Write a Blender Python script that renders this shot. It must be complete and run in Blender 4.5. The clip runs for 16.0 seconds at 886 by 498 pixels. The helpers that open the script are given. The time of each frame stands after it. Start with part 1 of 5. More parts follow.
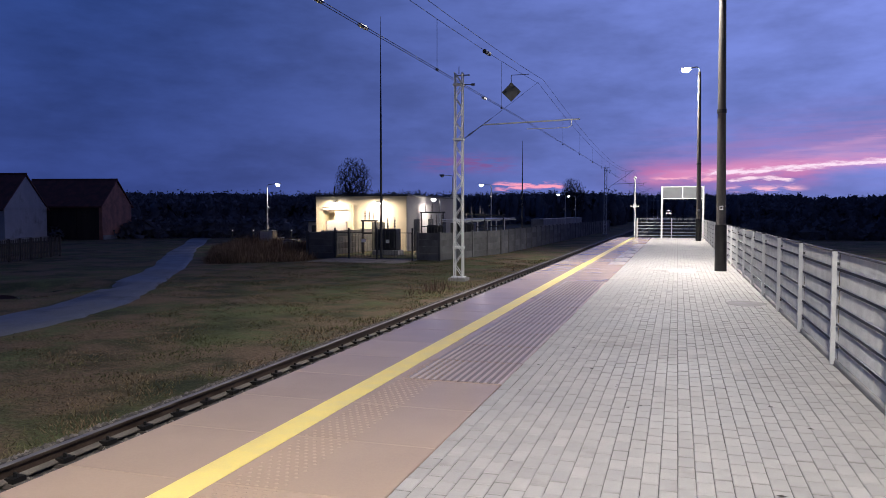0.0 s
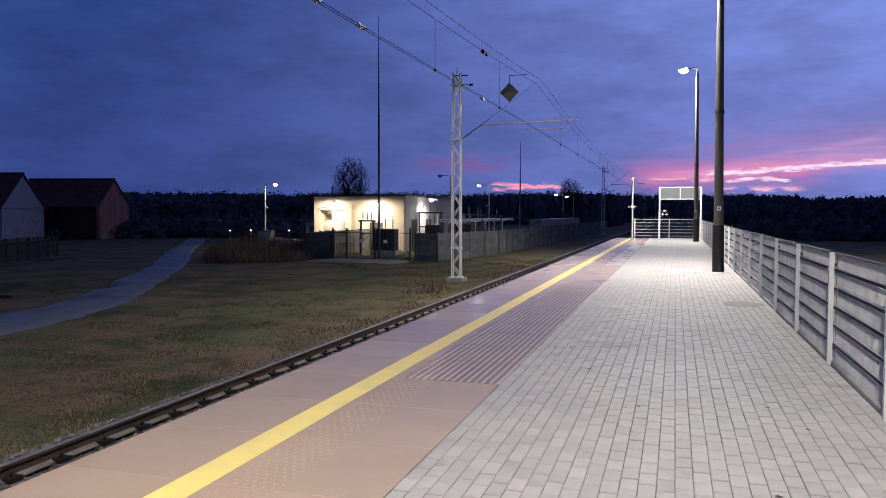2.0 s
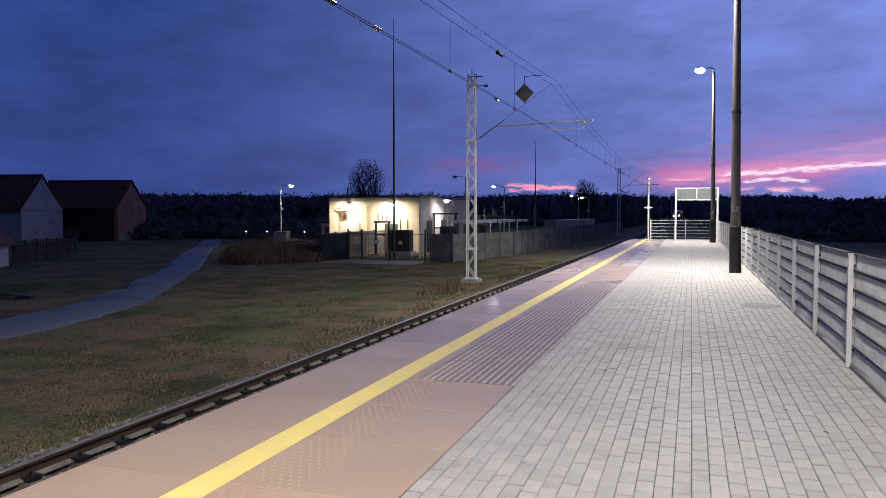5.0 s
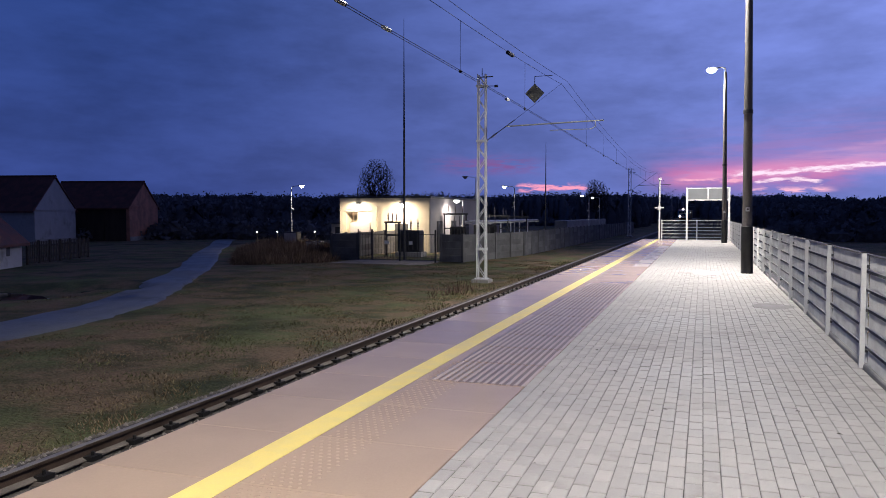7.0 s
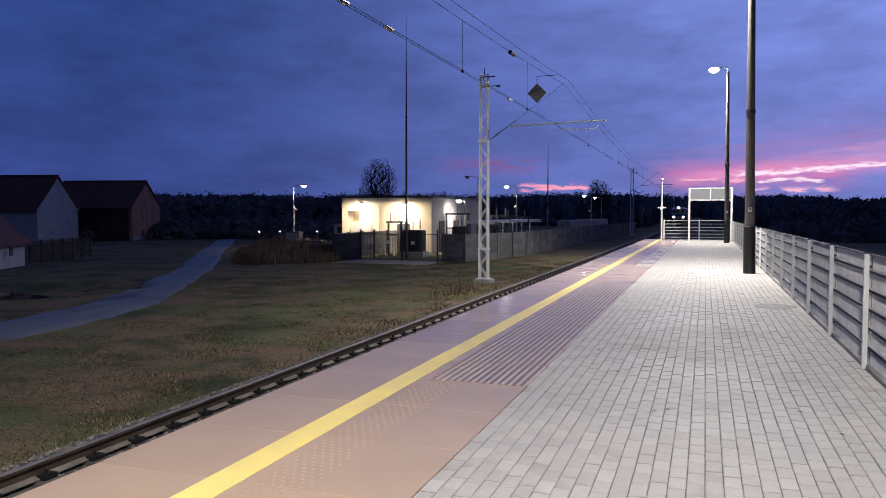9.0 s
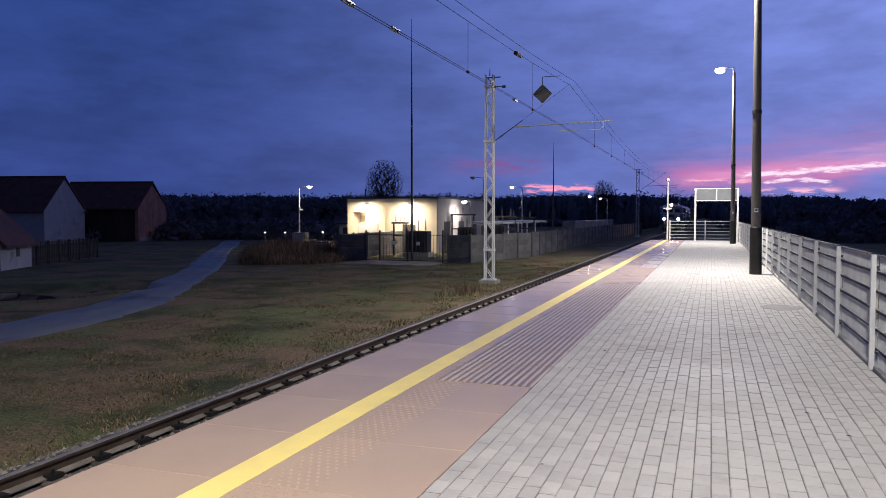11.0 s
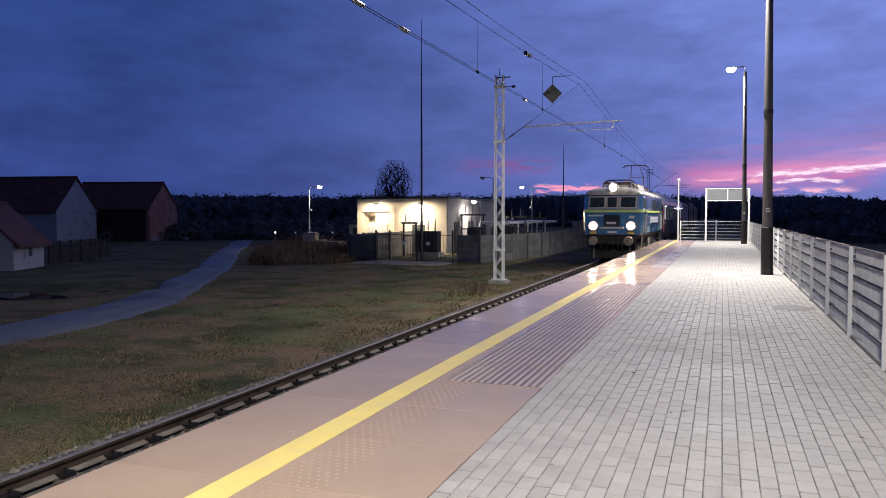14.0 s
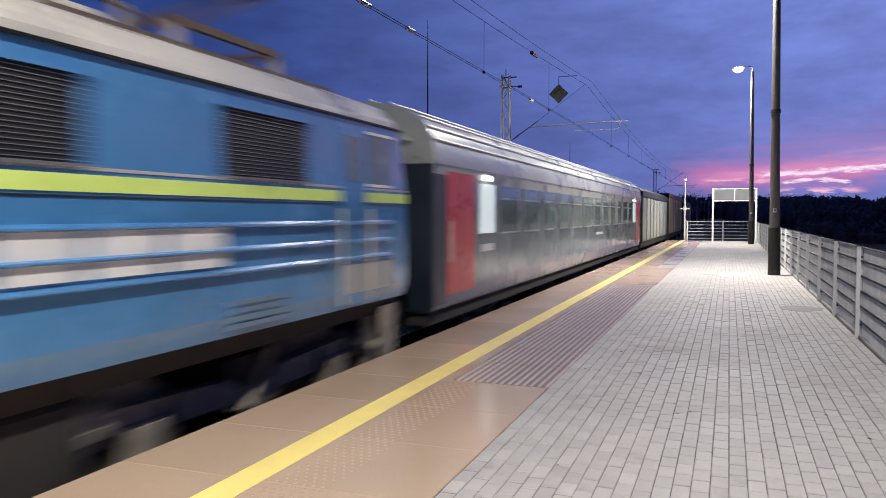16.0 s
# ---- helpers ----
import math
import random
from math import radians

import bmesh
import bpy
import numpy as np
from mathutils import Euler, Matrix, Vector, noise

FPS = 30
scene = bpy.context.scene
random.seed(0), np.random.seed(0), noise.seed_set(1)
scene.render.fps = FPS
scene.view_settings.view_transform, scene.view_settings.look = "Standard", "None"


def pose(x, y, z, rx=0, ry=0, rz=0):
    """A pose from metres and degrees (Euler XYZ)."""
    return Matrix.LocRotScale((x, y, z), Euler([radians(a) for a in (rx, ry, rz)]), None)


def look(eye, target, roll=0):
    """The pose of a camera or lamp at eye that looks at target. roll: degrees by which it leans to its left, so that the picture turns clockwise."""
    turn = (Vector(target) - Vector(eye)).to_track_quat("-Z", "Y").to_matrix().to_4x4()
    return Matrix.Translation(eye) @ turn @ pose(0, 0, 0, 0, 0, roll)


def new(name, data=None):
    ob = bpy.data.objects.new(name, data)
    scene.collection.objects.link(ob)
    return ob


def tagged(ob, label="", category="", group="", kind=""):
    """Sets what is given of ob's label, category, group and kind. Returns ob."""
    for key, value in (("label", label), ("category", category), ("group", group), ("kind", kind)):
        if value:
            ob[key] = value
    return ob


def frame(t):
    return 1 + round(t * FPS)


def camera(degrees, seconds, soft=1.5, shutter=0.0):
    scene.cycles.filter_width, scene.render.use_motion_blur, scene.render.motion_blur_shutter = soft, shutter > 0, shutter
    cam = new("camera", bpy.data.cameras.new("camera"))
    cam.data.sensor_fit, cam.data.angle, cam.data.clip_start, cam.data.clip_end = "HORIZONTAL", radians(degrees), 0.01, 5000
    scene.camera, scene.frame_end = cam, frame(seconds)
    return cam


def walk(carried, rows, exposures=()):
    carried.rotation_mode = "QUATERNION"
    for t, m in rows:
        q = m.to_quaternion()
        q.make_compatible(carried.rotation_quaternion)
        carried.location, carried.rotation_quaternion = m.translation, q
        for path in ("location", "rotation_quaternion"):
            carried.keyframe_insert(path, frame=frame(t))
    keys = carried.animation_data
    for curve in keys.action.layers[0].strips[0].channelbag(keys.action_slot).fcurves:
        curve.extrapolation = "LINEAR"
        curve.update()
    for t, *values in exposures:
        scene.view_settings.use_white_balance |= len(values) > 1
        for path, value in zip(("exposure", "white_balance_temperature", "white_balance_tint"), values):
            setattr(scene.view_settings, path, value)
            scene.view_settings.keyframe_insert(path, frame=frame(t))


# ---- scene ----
FOV = 59.92
EYE = 1.58

# seconds, turn to the left, tilt down, lean: a phone held in the hand, turning slowly
VIEW = (
    (0.0, 16.950, 2.694, -0.000),
    (0.5, 16.933, 2.657, 0.031),
    (1.0, 16.883, 2.654, -0.007),
    (1.5, 16.854, 2.646, -0.024),
    (2.0, 16.787, 2.677, -0.087),
    (2.5, 16.841, 2.636, -0.005),
    (3.0, 17.514, 2.588, 0.020),
    (3.5, 17.791, 2.587, 0.027),
    (4.0, 17.786, 2.600, 0.019),
    (6.5, 18.459, 2.572, -0.022),
    (7.0, 18.666, 2.572, 0.008),
    (7.5, 18.703, 2.580, -0.026),
    (8.0, 18.681, 2.587, -0.047),
    (8.5, 18.700, 2.580, -0.051),
    (9.0, 18.823, 2.584, -0.038),
    (11.5, 19.343, 2.523, -0.018),
    (12.0, 19.490, 2.532, -0.007),
    (12.5, 19.630, 2.519, 0.016),
    (13.0, 19.746, 2.514, -0.011),
    (13.5, 19.890, 2.534, -0.017),
    (14.0, 19.951, 2.522, -0.009),
    (14.5, 20.016, 2.526, -0.006),
    (15.0, 20.071, 2.501, -0.029),
    (15.5, 20.329, 2.496, 0.016),
    (16.0, 20.406, 2.514, -0.027)
)


def aimed(turn, tilt, lean):
    return Matrix.Translation((0, 0, EYE)) @ Euler((radians(90 - tilt), 0, radians(turn))).to_matrix().to_4x4() @ pose(0, 0, 0, 0, 0, -lean)


cam = camera(FOV, 16.0, soft=0.9, shutter=0.5)
walk(cam, [(t, aimed(a, b, c)) for t, a, b, c in VIEW], [(0.0, 0.0), (3.0, 0.0), (6.5, 0.06), (13.5, 0.07), (15.0, 0.03), (16.0, 0.0)])

# ---- plan ----
EDGE = -3.64            # platform edge
LINE_L, LINE_R = -2.80, -2.575
PAVE = -1.53            # where the slabs end and the pavers begin
FENCE = 1.62
END = 51.2              # far end of the platform
START = -9.15           # slabs begin behind the camera
TRACK = -5.30           # track centre
RAIL = -0.80            # top of the rails
LAND = -1.20            # fields
random.seed(7)


# ---- node helpers ----
def put(nt, socket, value):
    if hasattr(value, "is_output"):
        nt.links.new(value, socket)
    else:
        socket.default_value = value


def calc(nt, op, a, b=None, c=None):
    n = nt.nodes.new("ShaderNodeMath")
    n.operation = op
    for s, v in zip(n.inputs, (a, b, c)):
        if v is not None:
            put(nt, s, v)
    return n.outputs[0]


def mixed(nt, fac, a, b, how="MIX"):
    n = nt.nodes.new("ShaderNodeMix")
    n.data_type, n.blend_type = "RGBA", how
    put(nt, n.inputs[0], fac)
    put(nt, n.inputs[6], a)
    put(nt, n.inputs[7], b)
    return n.outputs[2]


def noised(nt, vector, scale, detail=3.0, rough=0.55):
    n = nt.nodes.new("ShaderNodeTexNoise")
    if vector is not None:
        nt.links.new(vector, n.inputs["Vector"])
    n.inputs["Scale"].default_value, n.inputs["Detail"].default_value, n.inputs["Roughness"].default_value = scale, detail, rough
    return n.outputs["Fac"]


def ramped(nt, fac, lo, hi, to_lo=0.0, to_hi=1.0):
    n = nt.nodes.new("ShaderNodeMapRange")
    n.interpolation_type = "SMOOTHSTEP"
    put(nt, n.inputs[0], fac)
    for k, v in zip((1, 2, 3, 4), (lo, hi, to_lo, to_hi)):
        n.inputs[k].default_value = v
    return n.outputs[0]


def rgb(r, g, b):
    return (r, g, b, 1.0)


# ---- sky: dusk under broken cloud, the last red low over the woods ----
def make_sky():
    world = bpy.data.worlds.new("dusk")
    scene.world = world
    world.use_nodes = True
    nt = world.node_tree
    nt.nodes.clear()
    tc = nt.nodes.new("ShaderNodeTexCoord")
    sep = nt.nodes.new("ShaderNodeSeparateXYZ")
    nt.links.new(tc.outputs["Generated"], sep.inputs[0])
    x, y, z = sep.outputs
    az = calc(nt, "MULTIPLY", calc(nt, "ARCTAN2", x, y), 57.2958)
    el = calc(nt, "MULTIPLY", calc(nt, "ARCSINE", z), 57.2958)

    def plane(ka, ke, off=0.0):
        c = nt.nodes.new("ShaderNodeCombineXYZ")
        put(nt, c.inputs[0], calc(nt, "MULTIPLY", az, ka))
        put(nt, c.inputs[1], calc(nt, "MULTIPLY", el, ke))
        c.inputs[2].default_value = off
        return c.outputs[0]

    def bell(v, centre, width):
        d = calc(nt, "DIVIDE", calc(nt, "SUBTRACT", v, centre), width)
        return calc(nt, "EXPONENT", calc(nt, "MULTIPLY", calc(nt, "MULTIPLY", d, d), -1.0))

    def times(*vs):
        out = vs[0]
        for v in vs[1:]:
            out = calc(nt, "MULTIPLY", out, v)
        return out

    def span(lo, hi, soft):
        return times(ramped(nt, az, lo - soft, lo + soft), ramped(nt, az, hi - soft, hi + soft, 1.0, 0.0))

    nishita = nt.nodes.new("ShaderNodeTexSky")
    nishita.sky_type, nishita.sun_disc = "NISHITA", False
    nishita.sun_elevation, nishita.sun_rotation = radians(-3.0), radians(6.0)
    east = ramped(nt, az, -44.0, 22.0)
    col = mixed(nt, east, rgb(0.018, 0.047, 0.196), rgb(0.215, 0.285, 0.760))
    col = mixed(nt, ramped(nt, az, 18.0, 55.0), col, rgb(0.045, 0.065, 0.190))
    high = ramped(nt, el, 1.0, 24.0)
    col = mixed(nt, high, mixed(nt, 0.30, col, rgb(0.060, 0.085, 0.330)), col)
    col = mixed(nt, 1.0, col, mixed(nt, 1.0, nishita.outputs[0], rgb(0.02, 0.02, 0.02), "MULTIPLY"), "ADD")
    # darker overhead and towards the night side
    dim = calc(nt, "MULTIPLY", ramped(nt, el, 20.0, 52.0, 1.0, 0.55), ramped(nt, y, -0.5, 0.5, 0.55, 1.0))
    # cloud banks
    c1 = noised(nt, plane(0.055, 0.16), 1.6, 5.0, 0.6)
    c2 = noised(nt, plane(0.16, 0.42, 4.0), 1.8, 4.0, 0.6)
    bank = calc(nt, "ADD", ramped(nt, c1, 0.32, 0.68, 0.86, 1.18), ramped(nt, c2, 0.3, 0.7, -0.045, 0.045))
    bank = calc(nt, "MULTIPLY", bank, dim)
    shade = nt.nodes.new("ShaderNodeCombineColor")
    for s in shade.inputs:
        nt.links.new(bank, s)
    col = mixed(nt, 1.0, col, shade.outputs[0], "MULTIPLY")

    def glow(colour, fac):
        nonlocal col
        col = mixed(nt, fac, col, colour)

    warp = calc(nt, "SUBTRACT", noised(nt, plane(0.22, 0.5, 9.0), 1.0, 4.0, 0.6), 0.5)
    fine = noised(nt, plane(0.5, 2.6, 2.0), 1.1, 4.0, 0.6)
    e1 = calc(nt, "ADD", el, calc(nt, "MULTIPLY", warp, 1.1))
    ew = calc(nt, "ADD", el, calc(nt, "MULTIPLY", calc(nt, "SUBTRACT", fine, 0.5), 0.8))
    # mauve veil over the afterglow
    tilt = calc(nt, "SUBTRACT", e1, calc(nt, "MULTIPLY", az, 0.10))
    veil = times(bell(tilt, 3.6, 1.9), span(-2.0, 60.0, 5.0), ramped(nt, noised(nt, plane(0.10, 1.1, 5.0), 1.3, 4.0, 0.6), 0.30, 0.66, 0.15, 1.0))
    glow(rgb(0.36, 0.21, 0.50), calc(nt, "MULTIPLY", veil, 0.72))
    # long pink streaks fanning out to the east
    for rise, base, width, lo in ((0.135, 2.55, 0.42, -1.0), (0.175, 2.75, 0.30, 3.0), (0.100, 2.62, 0.34, -2.0)):
        fan = calc(nt, "SUBTRACT", e1, calc(nt, "MULTIPLY", az, rise))
        streak = times(bell(fan, base, width), span(lo, 60.0, 2.5), ramped(nt, noised(nt, plane(0.16, 1.9, rise * 50), 1.2, 5.0, 0.62), 0.34, 0.62, 0.1, 1.0))
        glow(rgb(0.58, 0.32, 0.60), calc(nt, "MULTIPLY", streak, 0.62))
    # red under-lit band
    low = times(bell(e1, 2.75, 0.85), span(-3.0, 9.0, 1.6), ramped(nt, fine, 0.25, 0.6, 0.35, 1.0))
    glow(rgb(0.66, 0.17, 0.38), calc(nt, "MULTIPLY", low, 0.66))
    # bright rifts
    line = calc(nt, "SUBTRACT", ew, calc(nt, "MULTIPLY", az, 0.055))
    ragged = ramped(nt, noised(nt, plane(0.9, 3.4, 7.0), 1.0, 5.0, 0.65), 0.30, 0.70, 0.55, 1.25)
    rift = ramped(nt, times(bell(line, 2.66, 0.26), span(1.5, 26.0, 1.6), ragged), 0.30, 0.95)
    glow(rgb(0.80, 0.30, 0.55), times(bell(line, 2.72, 0.42), span(-1.0, 24.0, 2.5), 0.7))
    glow(rgb(1.0, 0.78, 0.95), rift)
    d = calc(nt, "SUBTRACT", az, 5.4)
    arch = calc(nt, "ADD", ew, calc(nt, "MULTIPLY", calc(nt, "MULTIPLY", d, d), 0.055))
    glow(rgb(1.0, 0.74, 0.90), ramped(nt, times(bell(arch, 2.40, 0.19), span(3.2, 7.6, 0.5), ragged), 0.30, 0.95))
    glow(rgb(1.0, 0.50, 0.66), times(bell(ew, 1.72, 0.16), span(3.0, 8.0, 0.7), ramped(nt, fine, 0.42, 0.58)))
    glow(rgb(0.95, 0.45, 0.62), times(bell(ew, 2.42, 0.11), span(-1.6, 2.6, 0.6), ramped(nt, fine, 0.36, 0.5)))
    # the gap in the cloud west of the line
    glow(rgb(0.98, 0.36, 0.52), ramped(nt, times(bell(ew, 2.02, 0.40), span(-13.3, -8.0, 0.7), ragged, ramped(nt, fine, 0.30, 0.55)), 0.30, 1.0))
    glow(rgb(0.20, 0.10, 0.31), times(bell(e1, 3.6, 0.6), span(-18.5, -12.0, 2.0), ramped(nt, fine, 0.3, 0.6)))
    bg = nt.nodes.new("ShaderNodeBackground")
    nt.links.new(col, bg.inputs[0])
    bg.inputs[1].default_value = 1.0
    out = nt.nodes.new("ShaderNodeOutputWorld")
    nt.links.new(bg.outputs[0], out.inputs[0])


make_sky()



def lamp_light(name, place, watts, size, colour, aim=None, spread=180.0):
    data = bpy.data.lights.new(name, "AREA")
    data.shape, data.size, data.energy, data.color, data.spread = "DISK", size, watts, colour, radians(spread)
    ob = new(name, data)
    ob.matrix_world = look(place, aim or (place[0], place[1] + 0.001, place[2] - 5))
    return ob


POLES = (-1.05, 22.13, 45.32)
for yy, watts in zip(POLES, (1540.0, 1800.0, 1660.0)):
    lamp_light("platform_light", (0.30, yy, 9.30), watts, 0.34, (1.0, 0.945, 0.865), (-0.2, yy, 0), 159.0)


# ---- materials ----
def surface(name, colour, rough=0.6, metal=0.0, spec=0.5, vary=0.25, scale=3.0, grain=60.0, bump=0.15, depth=0.004, other=None, patch=(0.45, 0.62),
            island=0.0, each=0.0, rough_vary=0.12, stretch=(1, 1, 1), coat=0.0):
    m = bpy.data.materials.new(name)
    m.use_nodes = True
    nt = m.node_tree
    p = nt.nodes["Principled BSDF"]
    tc = nt.nodes.new("ShaderNodeTexCoord")
    mp = nt.nodes.new("ShaderNodeMapping")
    mp.inputs["Scale"].default_value = stretch
    nt.links.new(tc.outputs["Object"], mp.inputs[0])
    v = mp.outputs[0]
    if each:
        own = nt.nodes.new("ShaderNodeObjectInfo")
        jump = nt.nodes.new("ShaderNodeVectorMath")
        jump.operation = "ADD"
        nt.links.new(v, jump.inputs[0])
        nt.links.new(calc(nt, "MULTIPLY", own.outputs["Random"], 40.0), jump.inputs[1])
        v = jump.outputs[0]
    big = noised(nt, v, scale, 4.0, 0.6)
    small = noised(nt, v, grain, 3.0, 0.6)
    dark = rgb(*[c * (1 - vary) for c in colour])
    lite = rgb(*[min(1, c * (1 + vary)) for c in colour])
    col = mixed(nt, ramped(nt, big, 0.3, 0.7), dark, lite)
    if other:
        col = mixed(nt, ramped(nt, noised(nt, v, scale * 0.6 + 0.3, 5.0, 0.65), *patch), col, rgb(*other))
    tone = ramped(nt, small, 0.25, 0.75, 1 - vary * 0.6, 1 + vary * 0.6)
    if island:
        g = nt.nodes.new("ShaderNodeNewGeometry")
        tone = calc(nt, "MULTIPLY", tone, ramped(nt, g.outputs["Random Per Island"], 0.0, 1.0, 1 - island, 1 + island))
    if each:
        o = nt.nodes.new("ShaderNodeObjectInfo")
        tone = calc(nt, "MULTIPLY", tone, ramped(nt, o.outputs["Random"], 0.0, 1.0, 1 - each, 1 + each))
    c = nt.nodes.new("ShaderNodeCombineColor")
    for s in c.inputs:
        nt.links.new(tone, s)
    col = mixed(nt, 1.0, col, c.outputs[0], "MULTIPLY")
    nt.links.new(col, p.inputs["Base Color"])
    nt.links.new(ramped(nt, big, 0.3, 0.7, max(0.02, rough - rough_vary), min(1, rough + rough_vary)), p.inputs["Roughness"])
    p.inputs["Metallic"].default_value = metal
    p.inputs["Coat Weight"].default_value, p.inputs["Coat Roughness"].default_value = coat, 0.12
    p.inputs["Specular IOR Level"].default_value = spec
    if bump:
        b = nt.nodes.new("ShaderNodeBump")
        b.inputs["Strength"].default_value, b.inputs["Distance"].default_value = bump, depth
        nt.links.new(small, b.inputs["Height"])
        nt.links.new(b.outputs[0], p.inputs["Normal"])
    return m


def shining(name, colour, strength):
    m = bpy.data.materials.new(name)
    m.use_nodes = True
    p = m.node_tree.nodes["Principled BSDF"]
    p.inputs["Base Color"].default_value = rgb(*colour)
    p.inputs["Emission Color"].default_value = rgb(*colour)
    p.inputs["Emission Strength"].default_value = strength
    return m


def glassy(name, colour=(0.02, 0.025, 0.03), rough=0.06):
    return surface(name, colour, rough, 0.0, 0.8, 0.2, 0.6, 12.0, 0.0, rough_vary=0.03)


SLAB = surface("beige_concrete_slab", (0.445, 0.325, 0.232), 0.21, spec=0.42, vary=0.045, scale=0.8, grain=70, bump=0.02, depth=0.002, each=0.05, rough_vary=0.03)
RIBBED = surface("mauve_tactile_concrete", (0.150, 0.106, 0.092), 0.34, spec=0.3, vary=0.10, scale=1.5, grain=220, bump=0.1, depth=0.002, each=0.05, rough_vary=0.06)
PAVER_ONE = surface("grey_paver", (0.36, 0.342, 0.330), 0.64, vary=0.13, scale=1.7, grain=150, bump=0.4, depth=0.003, each=0.065, other=(0.27, 0.25, 0.235), patch=(0.55, 0.75))
PAVER_ALL = surface("grey_pavers_joined", (0.36, 0.342, 0.330), 0.64, vary=0.13, scale=0.7, grain=150, bump=0.4, depth=0.003, island=0.065, other=(0.27, 0.25, 0.235), patch=(0.55, 0.75))
RIBTOP = surface("pale_rib_top", (0.47, 0.38, 0.345), 0.38, spec=0.3, vary=0.1, scale=2, grain=200, bump=0.05)
JOINT = surface("sandy_joint", (0.095, 0.088, 0.080), 0.95, vary=0.3, scale=2, grain=120)
SHADOW = surface("damp_stain", (0.15, 0.14, 0.13), 0.5, vary=0.2, scale=4, grain=120)
PALE = surface("pale_concrete", (0.56, 0.54, 0.53), 0.45, vary=0.1, scale=2, grain=150)
YELLOW = surface("worn_yellow_paint", (0.88, 0.70, 0.22), 0.40, vary=0.07, scale=3, grain=120, other=(0.70, 0.56, 0.26), patch=(0.66, 0.80))
STRIPC = surface("rosy_concrete_strip", (0.36, 0.31, 0.285), 0.3, spec=0.4, vary=0.1, scale=1.5, grain=150)
CONCRETE = surface("weathered_concrete", (0.30, 0.29, 0.28), 0.8, vary=0.25, scale=1.2, grain=60, bump=0.3)
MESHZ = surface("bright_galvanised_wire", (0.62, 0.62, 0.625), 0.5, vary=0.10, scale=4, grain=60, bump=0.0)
YARDWALL = surface("sooty_concrete_plank", (0.13, 0.13, 0.135), 0.9, vary=0.3, scale=1.0, grain=40, bump=0.4, each=0.2)
DARKCON = surface("dark_concrete", (0.16, 0.16, 0.16), 0.85, vary=0.3, scale=1.0, grain=50, bump=0.4)
POLE = surface("spun_concrete_pole", (0.15, 0.135, 0.13), 0.75, vary=0.2, scale=1.0, grain=70, bump=0.25, stretch=(1, 1, 0.2))
TAR = surface("black_tar_coat", (0.018, 0.017, 0.017), 0.45, vary=0.4, scale=3, grain=60, bump=0.3)
ZINC = surface("galvanised_steel", (0.56, 0.57, 0.58), 0.42, metal=0.35, vary=0.12, scale=6, grain=90, bump=0.05)
WHITEP = surface("white_paint", (0.74, 0.74, 0.74), 0.45, vary=0.07, scale=3, grain=60, bump=0.08, other=(0.5, 0.47, 0.43), patch=(0.66, 0.85))
# zinc darkened to paint the shade under the mesh folds; top rail too
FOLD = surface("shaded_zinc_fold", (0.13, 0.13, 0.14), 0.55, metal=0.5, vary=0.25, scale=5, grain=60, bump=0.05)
BLACK = surface("black_plastic", (0.015, 0.015, 0.017), 0.4, vary=0.3, scale=4, grain=80)
RAILTOP = surface("rusty_rail_steel", (0.10, 0.07, 0.055), 0.45, metal=0.5, vary=0.3, scale=3, grain=70, bump=0.2)
RAILRUN = surface("polished_rail_head", (0.22, 0.20, 0.19), 0.5, metal=0.5, vary=0.15, scale=4, grain=60, bump=0.05)
FOOT = surface("pale_rail_foot", (0.17, 0.145, 0.125), 0.7, metal=0.1, vary=0.25, scale=4, grain=70, bump=0.1)
SLEEPER = surface("concrete_sleeper", (0.072, 0.060, 0.052), 0.92, vary=0.25, scale=3, grain=60, bump=0.3, each=0.15)
STONE = surface("ballast_stone", (0.20, 0.175, 0.155), 0.85, vary=0.3, scale=5, grain=90, bump=0.3, island=0.45)
BALLAST = surface("ballast_bed", (0.085, 0.075, 0.068), 0.95, vary=0.5, scale=6, grain=28, bump=0.9, depth=0.03)
GRASS = surface("winter_turf", (0.080, 0.092, 0.040), 0.95, spec=0.2, vary=0.55, scale=0.35, grain=16.0, bump=1.0, depth=0.06, other=(0.180, 0.124, 0.078), patch=(0.40, 0.62))
BLADE = surface("grass_blade", (0.130, 0.138, 0.062), 0.8, spec=0.2, vary=0.3, scale=0.45, grain=3, bump=0.0, other=(0.235, 0.170, 0.105), patch=(0.40, 0.62), island=0.55)
STRAW = surface("dry_weed_stalk", (0.165, 0.115, 0.085), 0.9, spec=0.15, vary=0.4, scale=0.6, grain=5, bump=0.0, island=0.5)
DIRT = surface("pale_sandy_track", (0.135, 0.135, 0.14), 0.48, spec=0.5, vary=0.2, scale=0.35, grain=14, bump=0.5, depth=0.02, other=(0.085, 0.083, 0.083), patch=(0.50, 0.66))
APRON = surface("pale_trampled_sand", (0.26, 0.22, 0.19), 0.9, vary=0.25, scale=0.8, grain=14, bump=0.5, depth=0.02, other=(0.12, 0.10, 0.07), patch=(0.5, 0.7))
WATER = surface("still_puddle", (0.012, 0.014, 0.016), 0.04, vary=0.1, scale=1, grain=10, bump=0.02, rough_vary=0.02)
PINE = surface("dark_woodland", (0.150, 0.155, 0.180), 1.0, spec=0.0, vary=0.15, scale=0.08, grain=1.0, bump=0.0, island=0.12)
BARK = surface("dark_bark", (0.05, 0.042, 0.036), 0.95, vary=0.3, scale=3, grain=30)
CREAM = surface("cream_render", (0.66, 0.60, 0.47), 0.85, vary=0.06, scale=0.8, grain=60, bump=0.2)
